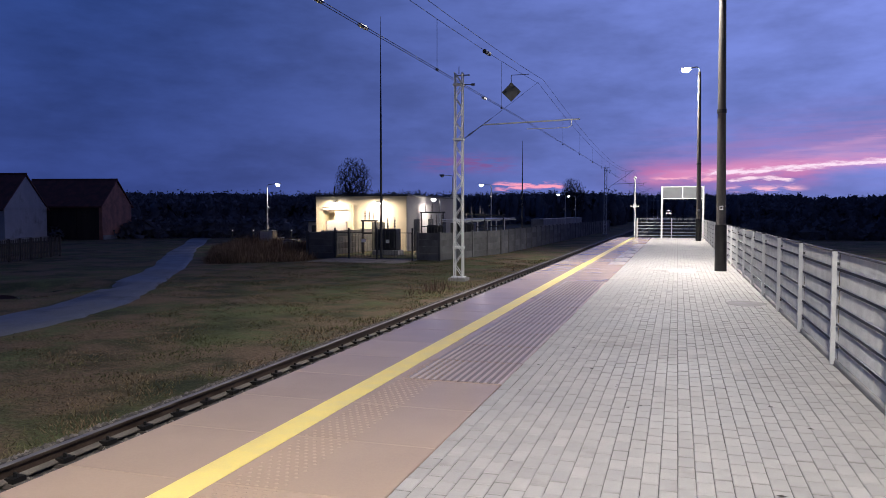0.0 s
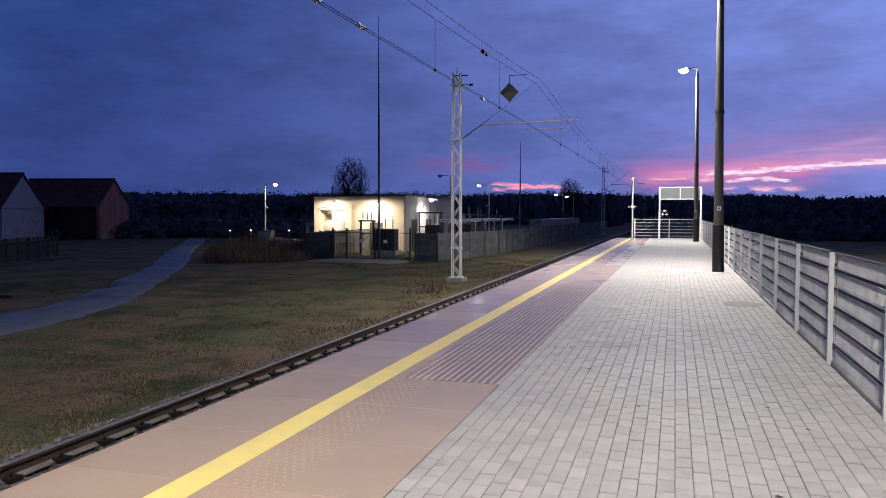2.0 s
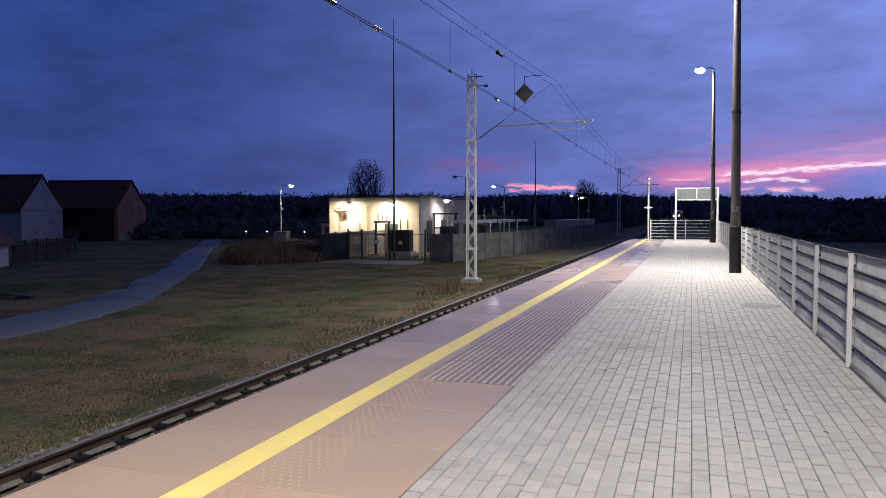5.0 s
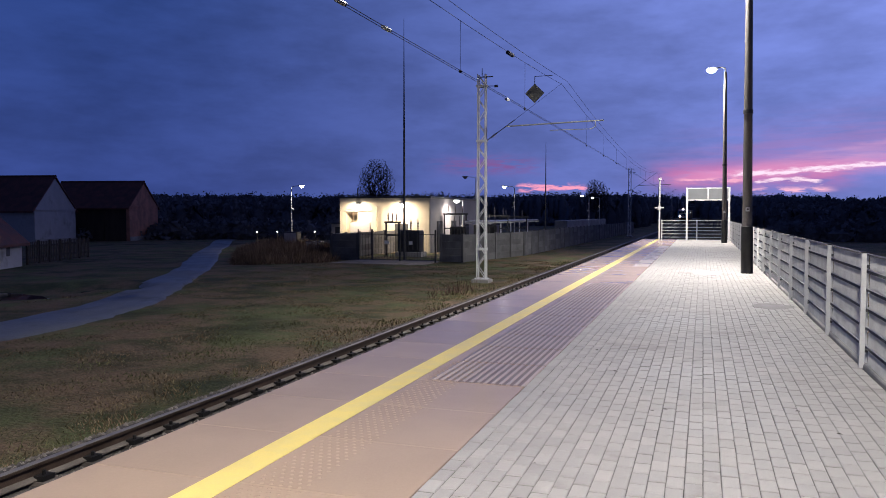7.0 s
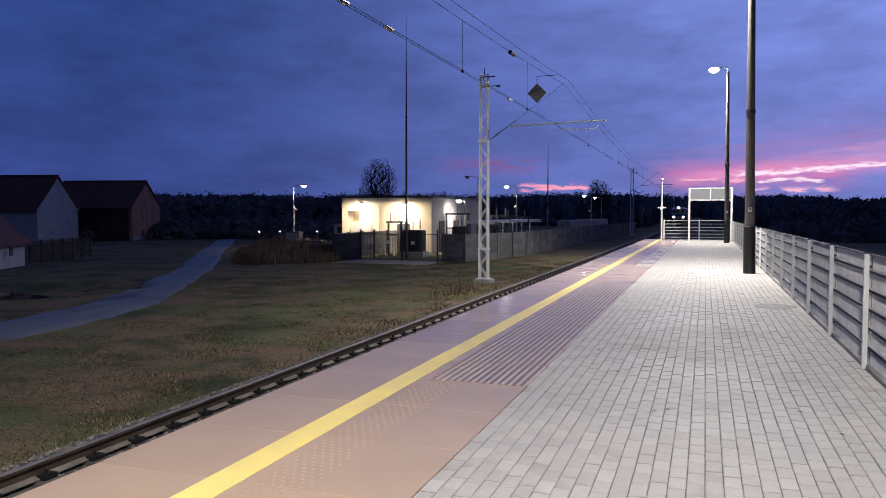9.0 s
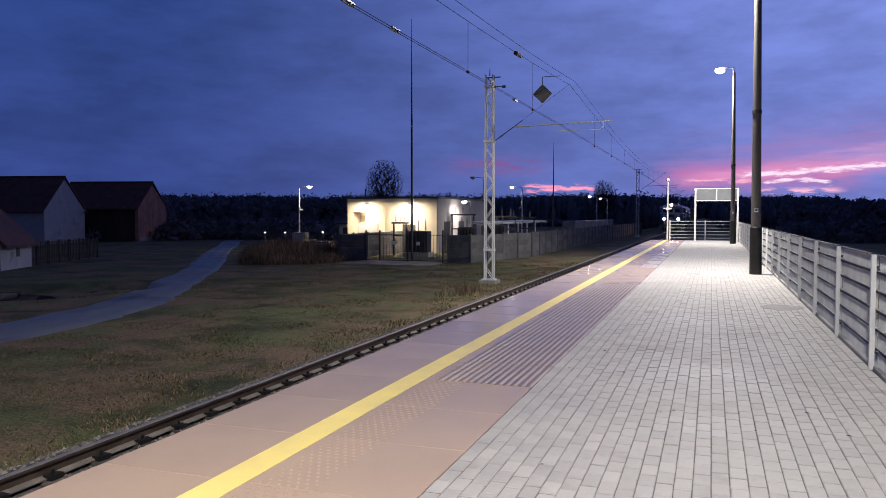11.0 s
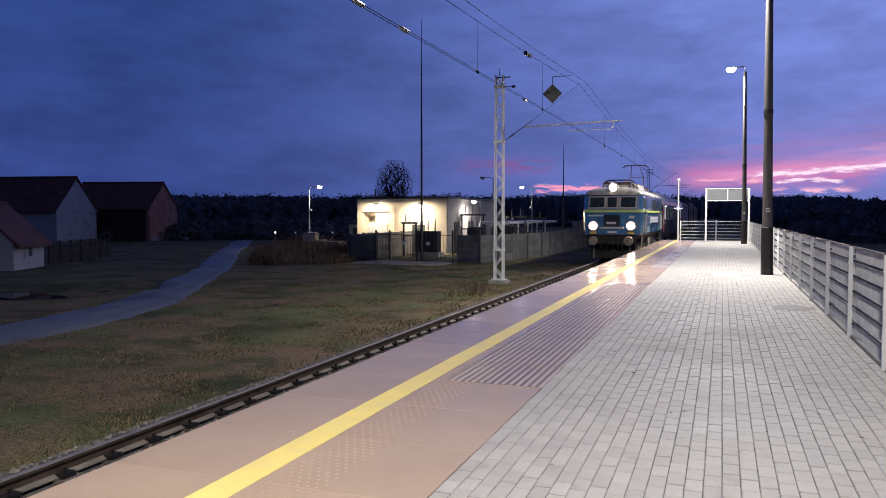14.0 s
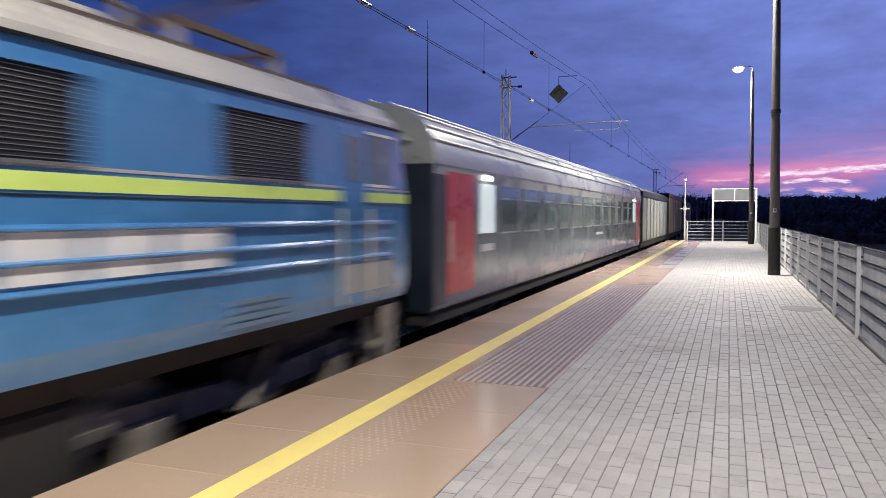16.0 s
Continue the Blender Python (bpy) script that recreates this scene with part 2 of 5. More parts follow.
GREYW = surface("grey_render", (0.42, 0.40, 0.40), 0.85, vary=0.08, scale=0.8, grain=60, bump=0.2)
WHITEW = surface("limewashed_wall", (0.46, 0.46, 0.48), 0.9, vary=0.12, scale=0.7, grain=30, bump=0.4, other=(0.28, 0.27, 0.26), patch=(0.50, 0.75))
BRICK = surface("red_brick_wall", (0.40, 0.19, 0.14), 0.9, vary=0.3, scale=1.2, grain=24, bump=0.5, depth=0.02)
ROOF = surface("old_roof_tiles", (0.13, 0.052, 0.045), 0.85, vary=0.35, scale=1.4, grain=18, bump=0.6, depth=0.03)
OLDWOOD = surface("weathered_boards", (0.05, 0.040, 0.034), 0.9, vary=0.35, scale=1.5, grain=30, bump=0.4, stretch=(1, 1, 0.15))
WIRE = surface("dark_copper_wire", (0.014, 0.014, 0.016), 0.8, spec=0.1, vary=0.2, scale=2, grain=30, bump=0)
PORCELAIN = surface("glazed_insulator", (0.30, 0.27, 0.26), 0.15, vary=0.15, scale=6, grain=50, bump=0)
LED = shining("lit_luminaire", (1.0, 0.97, 0.93), 150.0)
YARD = shining("lit_yard_lamp", (1.0, 0.92, 0.84), 45.0)
DULL = surface("dark_sheet_metal", (0.07, 0.072, 0.075), 0.55, metal=0.4, vary=0.25, scale=2, grain=40)
SIGNB = surface("grey_sign_back", (0.20, 0.21, 0.23), 0.5, metal=0.2, vary=0.08, scale=2, grain=50, bump=0.05)


# ---- mesh helpers ----
class Shape:
    """Gathers corners and faces for one mesh."""

    def __init__(self):
        self.v, self.f, self.k, self.kind = [], [], [], 0

    def add(self, verts, faces):
        n = len(self.v)
        self.v.extend(verts)
        self.f.extend([tuple(i + n for i in f) for f in faces])
        self.k.extend([self.kind] * len(faces))
        return self

    def box(self, x0, x1, y0, y1, z0, z1, turn=None):
        c = [(x, y, z) for z in (z0, z1) for x, y in ((x0, y0), (x1, y0), (x1, y1), (x0, y1))]
        if turn:
            c = [tuple(turn @ Vector(p)) for p in c]
        return self.add(c, [(3, 2, 1, 0), (4, 5, 6, 7), (0, 1, 5, 4), (1, 2, 6, 5), (2, 3, 7, 6), (3, 0, 4, 7)])

    def pad(self, x0, x1, y0, y1, z0, z1, e):
        """A block with its upper edges chamfered."""
        r = lambda d, z: [(x0 + d, y0 + d, z), (x1 - d, y0 + d, z), (x1 - d, y1 - d, z), (x0 + d, y1 - d, z)]
        return self.add(r(0, z0) + r(0, z1 - e) + r(e, z1), [(0, 1, 5, 4), (1, 2, 6, 5), (2, 3, 7, 6), (3, 0, 4, 7), (4, 5, 9, 8), (5, 6, 10, 9), (6, 7, 11, 10), (7, 4, 8, 11), (8, 9, 10, 11)])

    def tube(self, a, b, r0, r1=None, n=8, caps=True):
        a, b = Vector(a), Vector(b)
        r1 = r0 if r1 is None else r1
        q = (b - a).to_track_quat("Z", "Y")
        ring = [q @ Vector((math.cos(2 * math.pi * i / n), math.sin(2 * math.pi * i / n), 0)) for i in range(n)]
        vs = [tuple(a + p * r0) for p in ring] + [tuple(b + p * r1) for p in ring]
        fs = [(i, (i + 1) % n, n + (i + 1) % n, n + i) for i in range(n)]
        if caps:
            fs += [tuple(range(n - 1, -1, -1)), tuple(range(n, 2 * n))]
        return self.add(vs, fs)

    def path(self, pts, r, n=6):
        for a, b in zip(pts, pts[1:]):
            self.tube(a, b, r, r, n)
        return self

    def prism(self, outline, axis, a, b):
        """An outline of 2D corners drawn along an axis from a to b."""
        def at(p, d):
            return {"x": (d, p[0], p[1]), "y": (p[0], d, p[1]), "z": (p[0], p[1], d)}[axis]
        n = len(outline)
        vs = [at(p, a) for p in outline] + [at(p, b) for p in outline]
        fs = [(i, (i + 1) % n, n + (i + 1) % n, n + i) for i in range(n)] + [tuple(range(n - 1, -1, -1)), tuple(range(n, 2 * n))]
        return self.add(vs, fs)

    def disc(self, c, r, h, axis="y", n=20):
        d = {"x": (h, 0, 0), "y": (0, h, 0), "z": (0, 0, h)}[axis]
        return self.tube(c, Vector(c) + Vector(d), r, r, n)

    def dome(self, c, r, rz, n=10, rings=4):
        cx, cy, cz = c
        vs, fs = [], []
        for j in range(rings):
            a = j * math.pi / 2 / rings
            vs += [(cx + r * math.cos(a) * math.cos(2 * math.pi * i / n), cy + r * math.cos(a) * math.sin(2 * math.pi * i / n), cz + rz * math.sin(a)) for i in range(n)]
        vs.append((cx, cy, cz + rz))
        for j in range(rings - 1):
            fs += [(j * n + i, j * n + (i + 1) % n, (j + 1) * n + (i + 1) % n, (j + 1) * n + i) for i in range(n)]
        fs += [((rings - 1) * n + i, (rings - 1) * n + (i + 1) % n, rings * n) for i in range(n)]
        return self.add(vs, fs)

    def mesh(self, name, mats, smooth=False):
        me = bpy.data.meshes.new(name)
        me.from_pydata(self.v, [], self.f)
        for m in (mats if isinstance(mats, (list, tuple)) else [mats]):
            me.materials.append(m)
        if isinstance(mats, (list, tuple)):
            me.polygons.foreach_set("material_index", self.k)
        bm = bmesh.new()
        bm.from_mesh(me)
        bmesh.ops.recalc_face_normals(bm, faces=bm.faces)
        bm.to_mesh(me)
        bm.free()
        if smooth:
            me.polygons.foreach_set("use_smooth", [True] * len(me.polygons))
            me.set_sharp_from_angle(angle=radians(38))
        return me


def part(name, shape, mats, parent=None, label="", smooth=False, at=None):
    ob = new(name, shape if isinstance(shape, bpy.types.Mesh) else shape.mesh(name, mats, smooth))
    if parent:
        ob.parent = parent
    if at is not None:
        ob.matrix_local = at
    if label:
        ob["label"] = label
    return ob


def thing(name, place, label, category, group="", kind="", turn=0.0):
    ob = new(name)
    ob.empty_display_size = 0.2
    ob.matrix_world = pose(*place, 0, 0, turn)
    return tagged(ob, label, category, group, kind)


# ---- land ----
POOLS = ((-23.9, 21.3, 2.5, 1.0), (-22.0, 23.6, 0.8, 0.4))


def lie(x, y):
    """Height of the fields."""
    far = min(1.0, max(0.0, (abs(x - TRACK) - 3.2) / 4.0))
    for cx, cy, ax, ay in POOLS:
        d = ((x - cx) / (ax + 1.4)) ** 2 + ((y - cy) / (ay + 1.4)) ** 2
        if d < 1:
            return LAND - 0.28 * min(1.0, (1 - d) * 2.2)
    return LAND + far * (0.10 * noise.noise(Vector((x * 0.07, y * 0.07, 0.3))) + 0.03 * noise.noise(Vector((x * 0.4, y * 0.4, 5.0))))


def make_land():
    xs = [-1800, -900, -450, -260, -160, -110, -85] + [-70 + 1.25 * i for i in range(63)] + [10 + 3 * i for i in range(12)] + [50, 70, 110, 180, 320, 700, 1800]
    ys = [-400, -150, -60, -25] + [-12 + 1.25 * i for i in range(82)] + [96, 110, 130, 160, 210, 300, 450, 800, 2500]
    nx = len(xs)
    vs = [(x, y, lie(x, y)) for y in ys for x in xs]
    fs = [(j * nx + i, j * nx + i + 1, (j + 1) * nx + i + 1, (j + 1) * nx + i) for j in range(len(ys) - 1) for i in range(nx - 1)]
    part_ob = part("ground", Shape().add(vs, fs), GRASS, smooth=True)
    tagged(part_ob, "patchy green and brown winter turf beside the railway", "ground", kind="structure")

    # sandy lane, curving away from the line
    mid = [(-15.2, -6, 3.0), (-15.3, 6, 2.9), (-15.45, 11, 2.8), (-15.77, 14.7, 2.6), (-16.2, 16.5, 2.45), (-16.98, 19.0, 2.3), (-18.6, 22.1, 2.05), (-20.85, 26.2, 1.95), (-23.95, 31.9, 1.9), (-27.7, 37.8, 1.95), (-33.3, 46.2, 2.0), (-40.8, 58.3, 2.0), (-47.5, 69.0, 2.1), (-53, 79, 2.1)]
    pts = []
    for k in range(len(mid) - 1):
        p0, p1, p2, p3 = (Vector(mid[max(0, min(len(mid) - 1, k + d))]) for d in (-1, 0, 1, 2))
        for s in range(8):
            t = s / 8
            pts.append(0.5 * ((2 * p1) + (p2 - p0) * t + (2 * p0 - 5 * p1 + 4 * p2 - p3) * t * t + (3 * p1 - p0 - 3 * p2 + p3) * t ** 3))
    vs, fs, across = [], [], 8
    for k, p in enumerate(pts):
        q = pts[min(k + 1, len(pts) - 1)] - pts[max(k - 1, 0)]
        side = Vector((q.y, -q.x, 0)).normalized()
        for s in range(across + 1):
            u = s / across - 0.5
            wob = 0.30 * noise.noise(Vector((k * 0.4, u * 3, 2.0))) if s in (0, across) else 0
            x, y = p.x + side.x * (u * p.z + wob), p.y + side.y * (u * p.z + wob)
            rut = -0.035 * (math.exp(-((abs(u) - 0.22) / 0.08) ** 2))
            vs.append((x, y, lie(x, y) + (0.06 if s not in (0, across) else -0.03) + rut))
    for k in range(len(pts) - 1):
        for s in range(across):
            a = k * (across + 1) + s
            fs.append((a, a + 1, a + across + 2, a + across + 1))
    lane = part("road", Shape().add(vs, fs), DIRT, smooth=True)
    tagged(lane, "pale rutted sandy lane curving across the field", "road", kind="structure")
    # trampled sandy apron before the yard gate
    vs, fs = [], []
    for i in range(9):
        for j in range(7):
            x = -20.4 + 0.78 * i
            y = 38.9 + 0.75 * j + (0.5 * noise.noise(Vector((i * 0.7, 2, 0))) if j == 0 else 0)
            vs.append((x, y, lie(x, y) + (0.035 if 0 < i < 8 and 0 < j < 6 else -0.03)))
    fs = [(i * 7 + j, (i + 1) * 7 + j, (i + 1) * 7 + j + 1, i * 7 + j + 1) for i in range(8) for j in range(6)]
    apron = part("pavement", Shape().add(vs, fs), APRON, smooth=True)
    tagged(apron, "pale trampled sandy apron before the yard gate", "pavement", kind="structure")
    # standing water beside the lane
    for cx, cy, ax, ay in POOLS:
        ring = [(cx + ax * (1 + 0.25 * noise.noise(Vector((i * 0.9, cx, 0)))) * math.cos(i * math.pi / 12) - 0.3 * ay * math.sin(i * math.pi / 12), cy + ay * (1 + 0.3 * noise.noise(Vector((i * 0.7, cy, 3)))) * math.sin(i * math.pi / 12) - 0.25 * ax * math.cos(i * math.pi / 12)) for i in range(24)]
        top = LAND - 0.20
        w = part("puddle", Shape().prism(ring, "z", top - 0.2, top), WATER)
        tagged(w, "still rain puddle beside the sandy lane", "puddle", group="puddles in the field", kind="structure")


make_land()


# ---- track ----
def make_track():
    track = thing("railway_track", (TRACK, 0, 0), "single electrified railway track with rusty rails on ballast", "railway track", kind="structure")
    bed = [(-2.05, LAND - 0.1), (-1.36, RAIL - 0.195), (1.62, RAIL - 0.195), (1.62, LAND - 0.1)]
    part("ballast_bed", Shape().prism(bed, "y", -15, 620), BALLAST, track, "dark crushed stone ballast")
    h = [(-0.075, -0.16), (0.075, -0.16), (0.075, -0.148), (0.012, -0.125), (0.010, -0.045), (0.036, -0.034), (0.036, -0.006), (0.028, 0), (-0.028, 0), (-0.036, -0.006), (-0.036, -0.034), (-0.010, -0.045), (-0.012, -0.125), (-0.075, -0.148)]
    for sx in (-1, 1):
        s = Shape().prism([(sx * 0.7535 + a, RAIL + b) for a, b in h], "y", -15, 620)
        # polished running band, paler foot
        s.k = [1 if i in (6, 7, 8) else (2 if i in (1, 2, 12, 13) else 0) for i in range(len(s.f))]
        part("rail", s, [RAILTOP, RAILRUN, FOOT], track, "steel rail with a polished head")
    sl = Shape().pad(-1.25, 1.25, -0.13, 0.13, RAIL - 0.36, RAIL - 0.165, 0.025).mesh("sleeper", SLEEPER)
    clip = Shape()
    for sx in (-1, 1):
        for e in (-1, 1):
            x = sx * 0.7535 + e * 0.085
            clip.box(x - 0.055, x + 0.055, -0.075, 0.075, RAIL - 0.165, RAIL - 0.115)
            clip.tube((x, 0, RAIL - 0.12), (x, 0, RAIL - 0.075), 0.022, 0.018, 6)
    clip = clip.mesh("fastening", BLACK)
    for i in range(120):
        at = pose(0, -3.0 + 0.62 * i, 0)
        o = part("sleeper", sl, None, track, at=at)
        part("fastening", clip, None, o)
    rest = Shape()
    for i in range(300):
        y = -3.0 + 0.62 * (120 + i)
        rest.pad(-1.25, 1.25, y - 0.13, y + 0.13, RAIL - 0.36, RAIL - 0.165, 0.02)
    tagged(part("sleepers_beyond", rest, SLEEPER, track), kind="stuff")
    # loose stones
    rnd = random.Random(3)
    s = Shape()
    for _ in range(9500):
        y = 2.5 + 38 * rnd.random() ** 1.6
        x = rnd.choice((rnd.uniform(-1.75, -0.85), rnd.uniform(-1.5, -0.8), rnd.uniform(-0.65, -0.1)))
        z = RAIL - 0.19 if x > -1.36 else RAIL - 0.19 - (-1.36 - x) * 0.55
        r = rnd.uniform(0.018, 0.042)
        pts = [(x + r * a * rnd.uniform(0.7, 1.3), y + r * b * rnd.uniform(0.7, 1.3), z + r * c * rnd.uniform(0.6, 1.2)) for a, b, c in ((1, 0, 0), (0, 1, 0), (-1, 0, 0), (0, -1, 0), (0.1, 0, 0.9), (0, 0, -0.6))]
        s.add(pts, [(0, 1, 4), (1, 2, 4), (2, 3, 4), (3, 0, 4), (1, 0, 5), (2, 1, 5), (3, 2, 5), (0, 3, 5)])
    tagged(part("ballast_stones", s, STONE, track), kind="stuff")


make_track()


# ---- platform ----
def make_platform():
    base = thing("platform", (0, 0, 0), "long railway platform of beige slabs and grey pavers", "platform", kind="structure")
    body = Shape().box(EDGE + 0.10, 2.1, START - 0.5, END + 0.6, LAND - 0.3, -0.062)
    part("core", body, DARKCON, base, "dark concrete platform wall")
    part("kerb", Shape().pad(FENCE - 0.04, FENCE + 0.30, START - 0.5, END + 0.6, -0.062, 0.045, 0.012), CONCRETE, base)
    part("bedding", Shape().box(PAVE + 0.002, FENCE - 0.042, START, END, -0.058, -0.0062), JOINT, base, "sandy paver joints")
    part("yellow_line", Shape().box(LINE_L, LINE_R, START, END, 0.0005, 0.004), YELLOW, base, "yellow painted safety line")
    gap = 0.006
    slab = Shape().pad(EDGE, PAVE - 0.004, gap / 2, 1.0 - gap / 2, -0.060, 0.0, 0.005).mesh("slab", SLAB)
    dots = Shape()
    for i in range(6):
        for j in range(16):
            x, y = -2.50 + 0.062 * i + (0.031 if j % 2 else 0), 0.035 + 0.062 * j
            dots.tube((x, y, -0.001), (x, y, 0.005), 0.017, 0.010, 6)
    dots = dots.mesh("tactile_dots", SLAB)
    ribs = Shape()
    for i in range(13):
        x = -2.41 + 0.072 * i
        ribs.prism([(x - 0.019, -0.001), (x + 0.019, -0.001), (x + 0.012, 0.009), (x - 0.012, 0.009)], "y", 0.015, 0.985)
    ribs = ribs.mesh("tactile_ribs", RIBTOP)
    # panel between the ribs is darker than their tops
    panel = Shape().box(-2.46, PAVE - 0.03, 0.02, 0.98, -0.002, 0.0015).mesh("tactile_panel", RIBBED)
    n = int(round(END - START))
    for k in range(n):
        y = START + k
        s = part("slab", slab, None, base, at=pose(0, y, 0))
        if -0.2 < y < 6.9:
            part("tactile_dots", dots, None, s)
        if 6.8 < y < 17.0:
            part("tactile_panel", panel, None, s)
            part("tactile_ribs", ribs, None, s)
    for k in range(8):
        part("concrete_strip", Shape().pad(-2.02, PAVE - 0.02, 24.0 + 2.03 * k, 26.01 + 2.03 * k, -0.02, 0.004, 0.003), STRIPC, base, "paler concrete strip")
    # service cover among the pavers
    cover = Shape().pad(-0.20, 0.48, 21.35, 22.45, -0.01, 0.006, 0.004)
    for i in range(3):
        cover.pad(-0.14, 0.42, 21.45 + 0.33 * i, 21.70 + 0.33 * i, 0.004, 0.010, 0.003)
    part("service_cover", cover, PALE, base, "pale metal service cover")
    # cast shadow painted on the pavers as a thin dark sheet
    shadow_outline = [(1.16 + 0.34 * math.cos(i * 0.349) * (1 + 0.25 * noise.noise(Vector((i * 0.6, 1, 0)))), 14.3 + 0.42 * math.sin(i * 0.349) * (1 + 0.3 * noise.noise(Vector((i * 0.6, 4, 0))))) for i in range(18)]
    part("damp_stain", Shape().prism(shadow_outline, "z", 0.0005, 0.0022), SHADOW, base, "dark shadow painted on the pavers")
    rnd = random.Random(5)
    bits = Shape()
    for _ in range(60):
        x, y, r = rnd.uniform(-1.4, 1.4), rnd.uniform(3.4, 24), rnd.uniform(0.010, 0.026)
        a = rnd.random() * 6.28
        bits.add([(x + r * k * math.cos(a + i * 1.26), y + r * k * math.sin(a + i * 1.26), 0.003 + 0.004 * (i % 2)) for i, k in enumerate((1.4, 0.7, 1.0, 0.8, 0.6))], [(0, 1, 2, 3, 4)])
    tagged(part("debris", bits, BARK, base), kind="stuff")
    # pavers, running lengthwise
    rnd = random.Random(11)
    cols, near, rest = 30, [], Shape()
    wide = (FENCE - 0.044 - PAVE) / cols
    one = Shape().pad(-wide / 2 + 0.0016, wide / 2 - 0.0016, -0.0958, 0.0958, -0.05, 0.0, 0.0045).mesh("paver", PAVER_ONE)
    for c in range(cols):
        x = PAVE + wide * (c + 0.5)
        y = START + 0.12 + (0.0 if c % 2 else 0.1) + rnd.uniform(-0.02, 0.02)
        while y < END - 0.1:
            lift = rnd.uniform(-0.0030, 0.0015)
            if 3.3 < y < 5.35 and len(near) < 300:
                near.append(part("paver", one, None, base, at=pose(x, y, lift, rnd.uniform(-0.5, 0.5), rnd.uniform(-0.5, 0.5), rnd.uniform(-0.5, 0.5))))
            else:
                half, dx = 0.0958 + rnd.uniform(-0.0015, 0.0015), rnd.uniform(-0.0012, 0.0012)
                rest.pad(x + dx - wide / 2 + 0.0018, x + dx + wide / 2 - 0.0018, y - half, y + half, -0.05, lift, 0.0045)
            y += 0.2015
    me = bpy.data.meshes.new("pavers_beyond")
    me.from_pydata(rest.v, [], rest.f)
    me.materials.append(PAVER_ALL)
    tagged(part("pavers_beyond", me, None, base), kind="stuff")


make_platform()


# ---- platform furniture ----
def make_fence():
    fence = thing("fence", (FENCE, 0, 0), "galvanised welded mesh fence with white posts along the platform", "fence", group="platform fences")
    step, top = 2.28, 1.17
    # one bay of folded mesh, shared by all
    rods = Shape()
    folds = [0.208 + 0.196 * i for i in range(5)]
    prof = [(0.0, 0.045)]
    for z in folds:
        prof += [(0.0, z - 0.030), (0.030, z), (0.0, z + 0.030)]
    prof.append((0.0, top - 0.01))
    w = 0.0036
    for i in range(74):
        y = 0.03 + i * 0.03
        vs, fs = [], []
        for x, z in prof:
            vs += [(x - w, y - w, z), (x + w, y - w, z), (x + w, y + w, z), (x - w, y + w, z)]
        for k in range(len(prof) - 1):
            for s in range(4):
                a, b = k * 4 + s, k * 4 + (s + 1) % 4
                fs.append((a, b, b + 4, a + 4))
        rods.add(vs, fs)
    rods = rods.mesh("wire_mesh", MESHZ)
    wire = Shape().box(-0.004, 0.004, 0.0, 2.25, -0.004, 0.004).mesh("cross_wire", MESHZ)
    # dark strip standing in for the shade in each fold
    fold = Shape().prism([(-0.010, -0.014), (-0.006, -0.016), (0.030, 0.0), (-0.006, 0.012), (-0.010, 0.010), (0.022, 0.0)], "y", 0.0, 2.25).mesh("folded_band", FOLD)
    wires = [(-0.006, z + 0.019) for z in folds] + [(0.0, top - 0.01)]
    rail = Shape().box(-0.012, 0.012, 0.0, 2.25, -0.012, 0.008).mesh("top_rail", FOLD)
    post = Shape().box(-0.075, -0.028, -0.022, 0.022, 0.0, 1.185).mesh("post", WHITEP)
    cap = Shape().pad(-0.079, -0.024, -0.026, 0.026, 1.183, 1.200, 0.008).mesh("cap", BLACK)
    lug = Shape().box(-0.03, 0.004, -0.02, 0.045, -0.015, 0.015).mesh("clamp", DULL)
    y = 8.82 - 7 * step
    while y < END - 1:
        p = part("post", post, None, fence, at=pose(0, y, 0))
        part("cap", cap, None, p)
        for z in (0.18, 0.60, 1.05):
            part("clamp", lug, None, p, at=pose(0, 0, z))
        m = part("wire_mesh", rods, None, fence, at=pose(0, y + 0.01, 0))
        for dx, z in wires:
            part("cross_wire", wire, None, m, at=pose(dx, 0, z))
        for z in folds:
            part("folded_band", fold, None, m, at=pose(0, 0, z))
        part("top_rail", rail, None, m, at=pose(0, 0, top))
        y += step
    end = thing("fence", (0, END - 0.1, 0), "grey tubular railing closing the platform end", "fence", group="platform fences")
    for x in (-2.48, -0.35, 1.55):
        part("post", Shape().box(x - 0.04, x + 0.04, -0.04, 0.04, 0, 1.25), WHITEP, end)
    for k in range(6):
        z = 0.14 + 0.21 * k
        part("bar", Shape().box(-2.46, 1.53, -0.022, 0.022, z - 0.022, z + 0.022), ZINC, end)


make_fence()


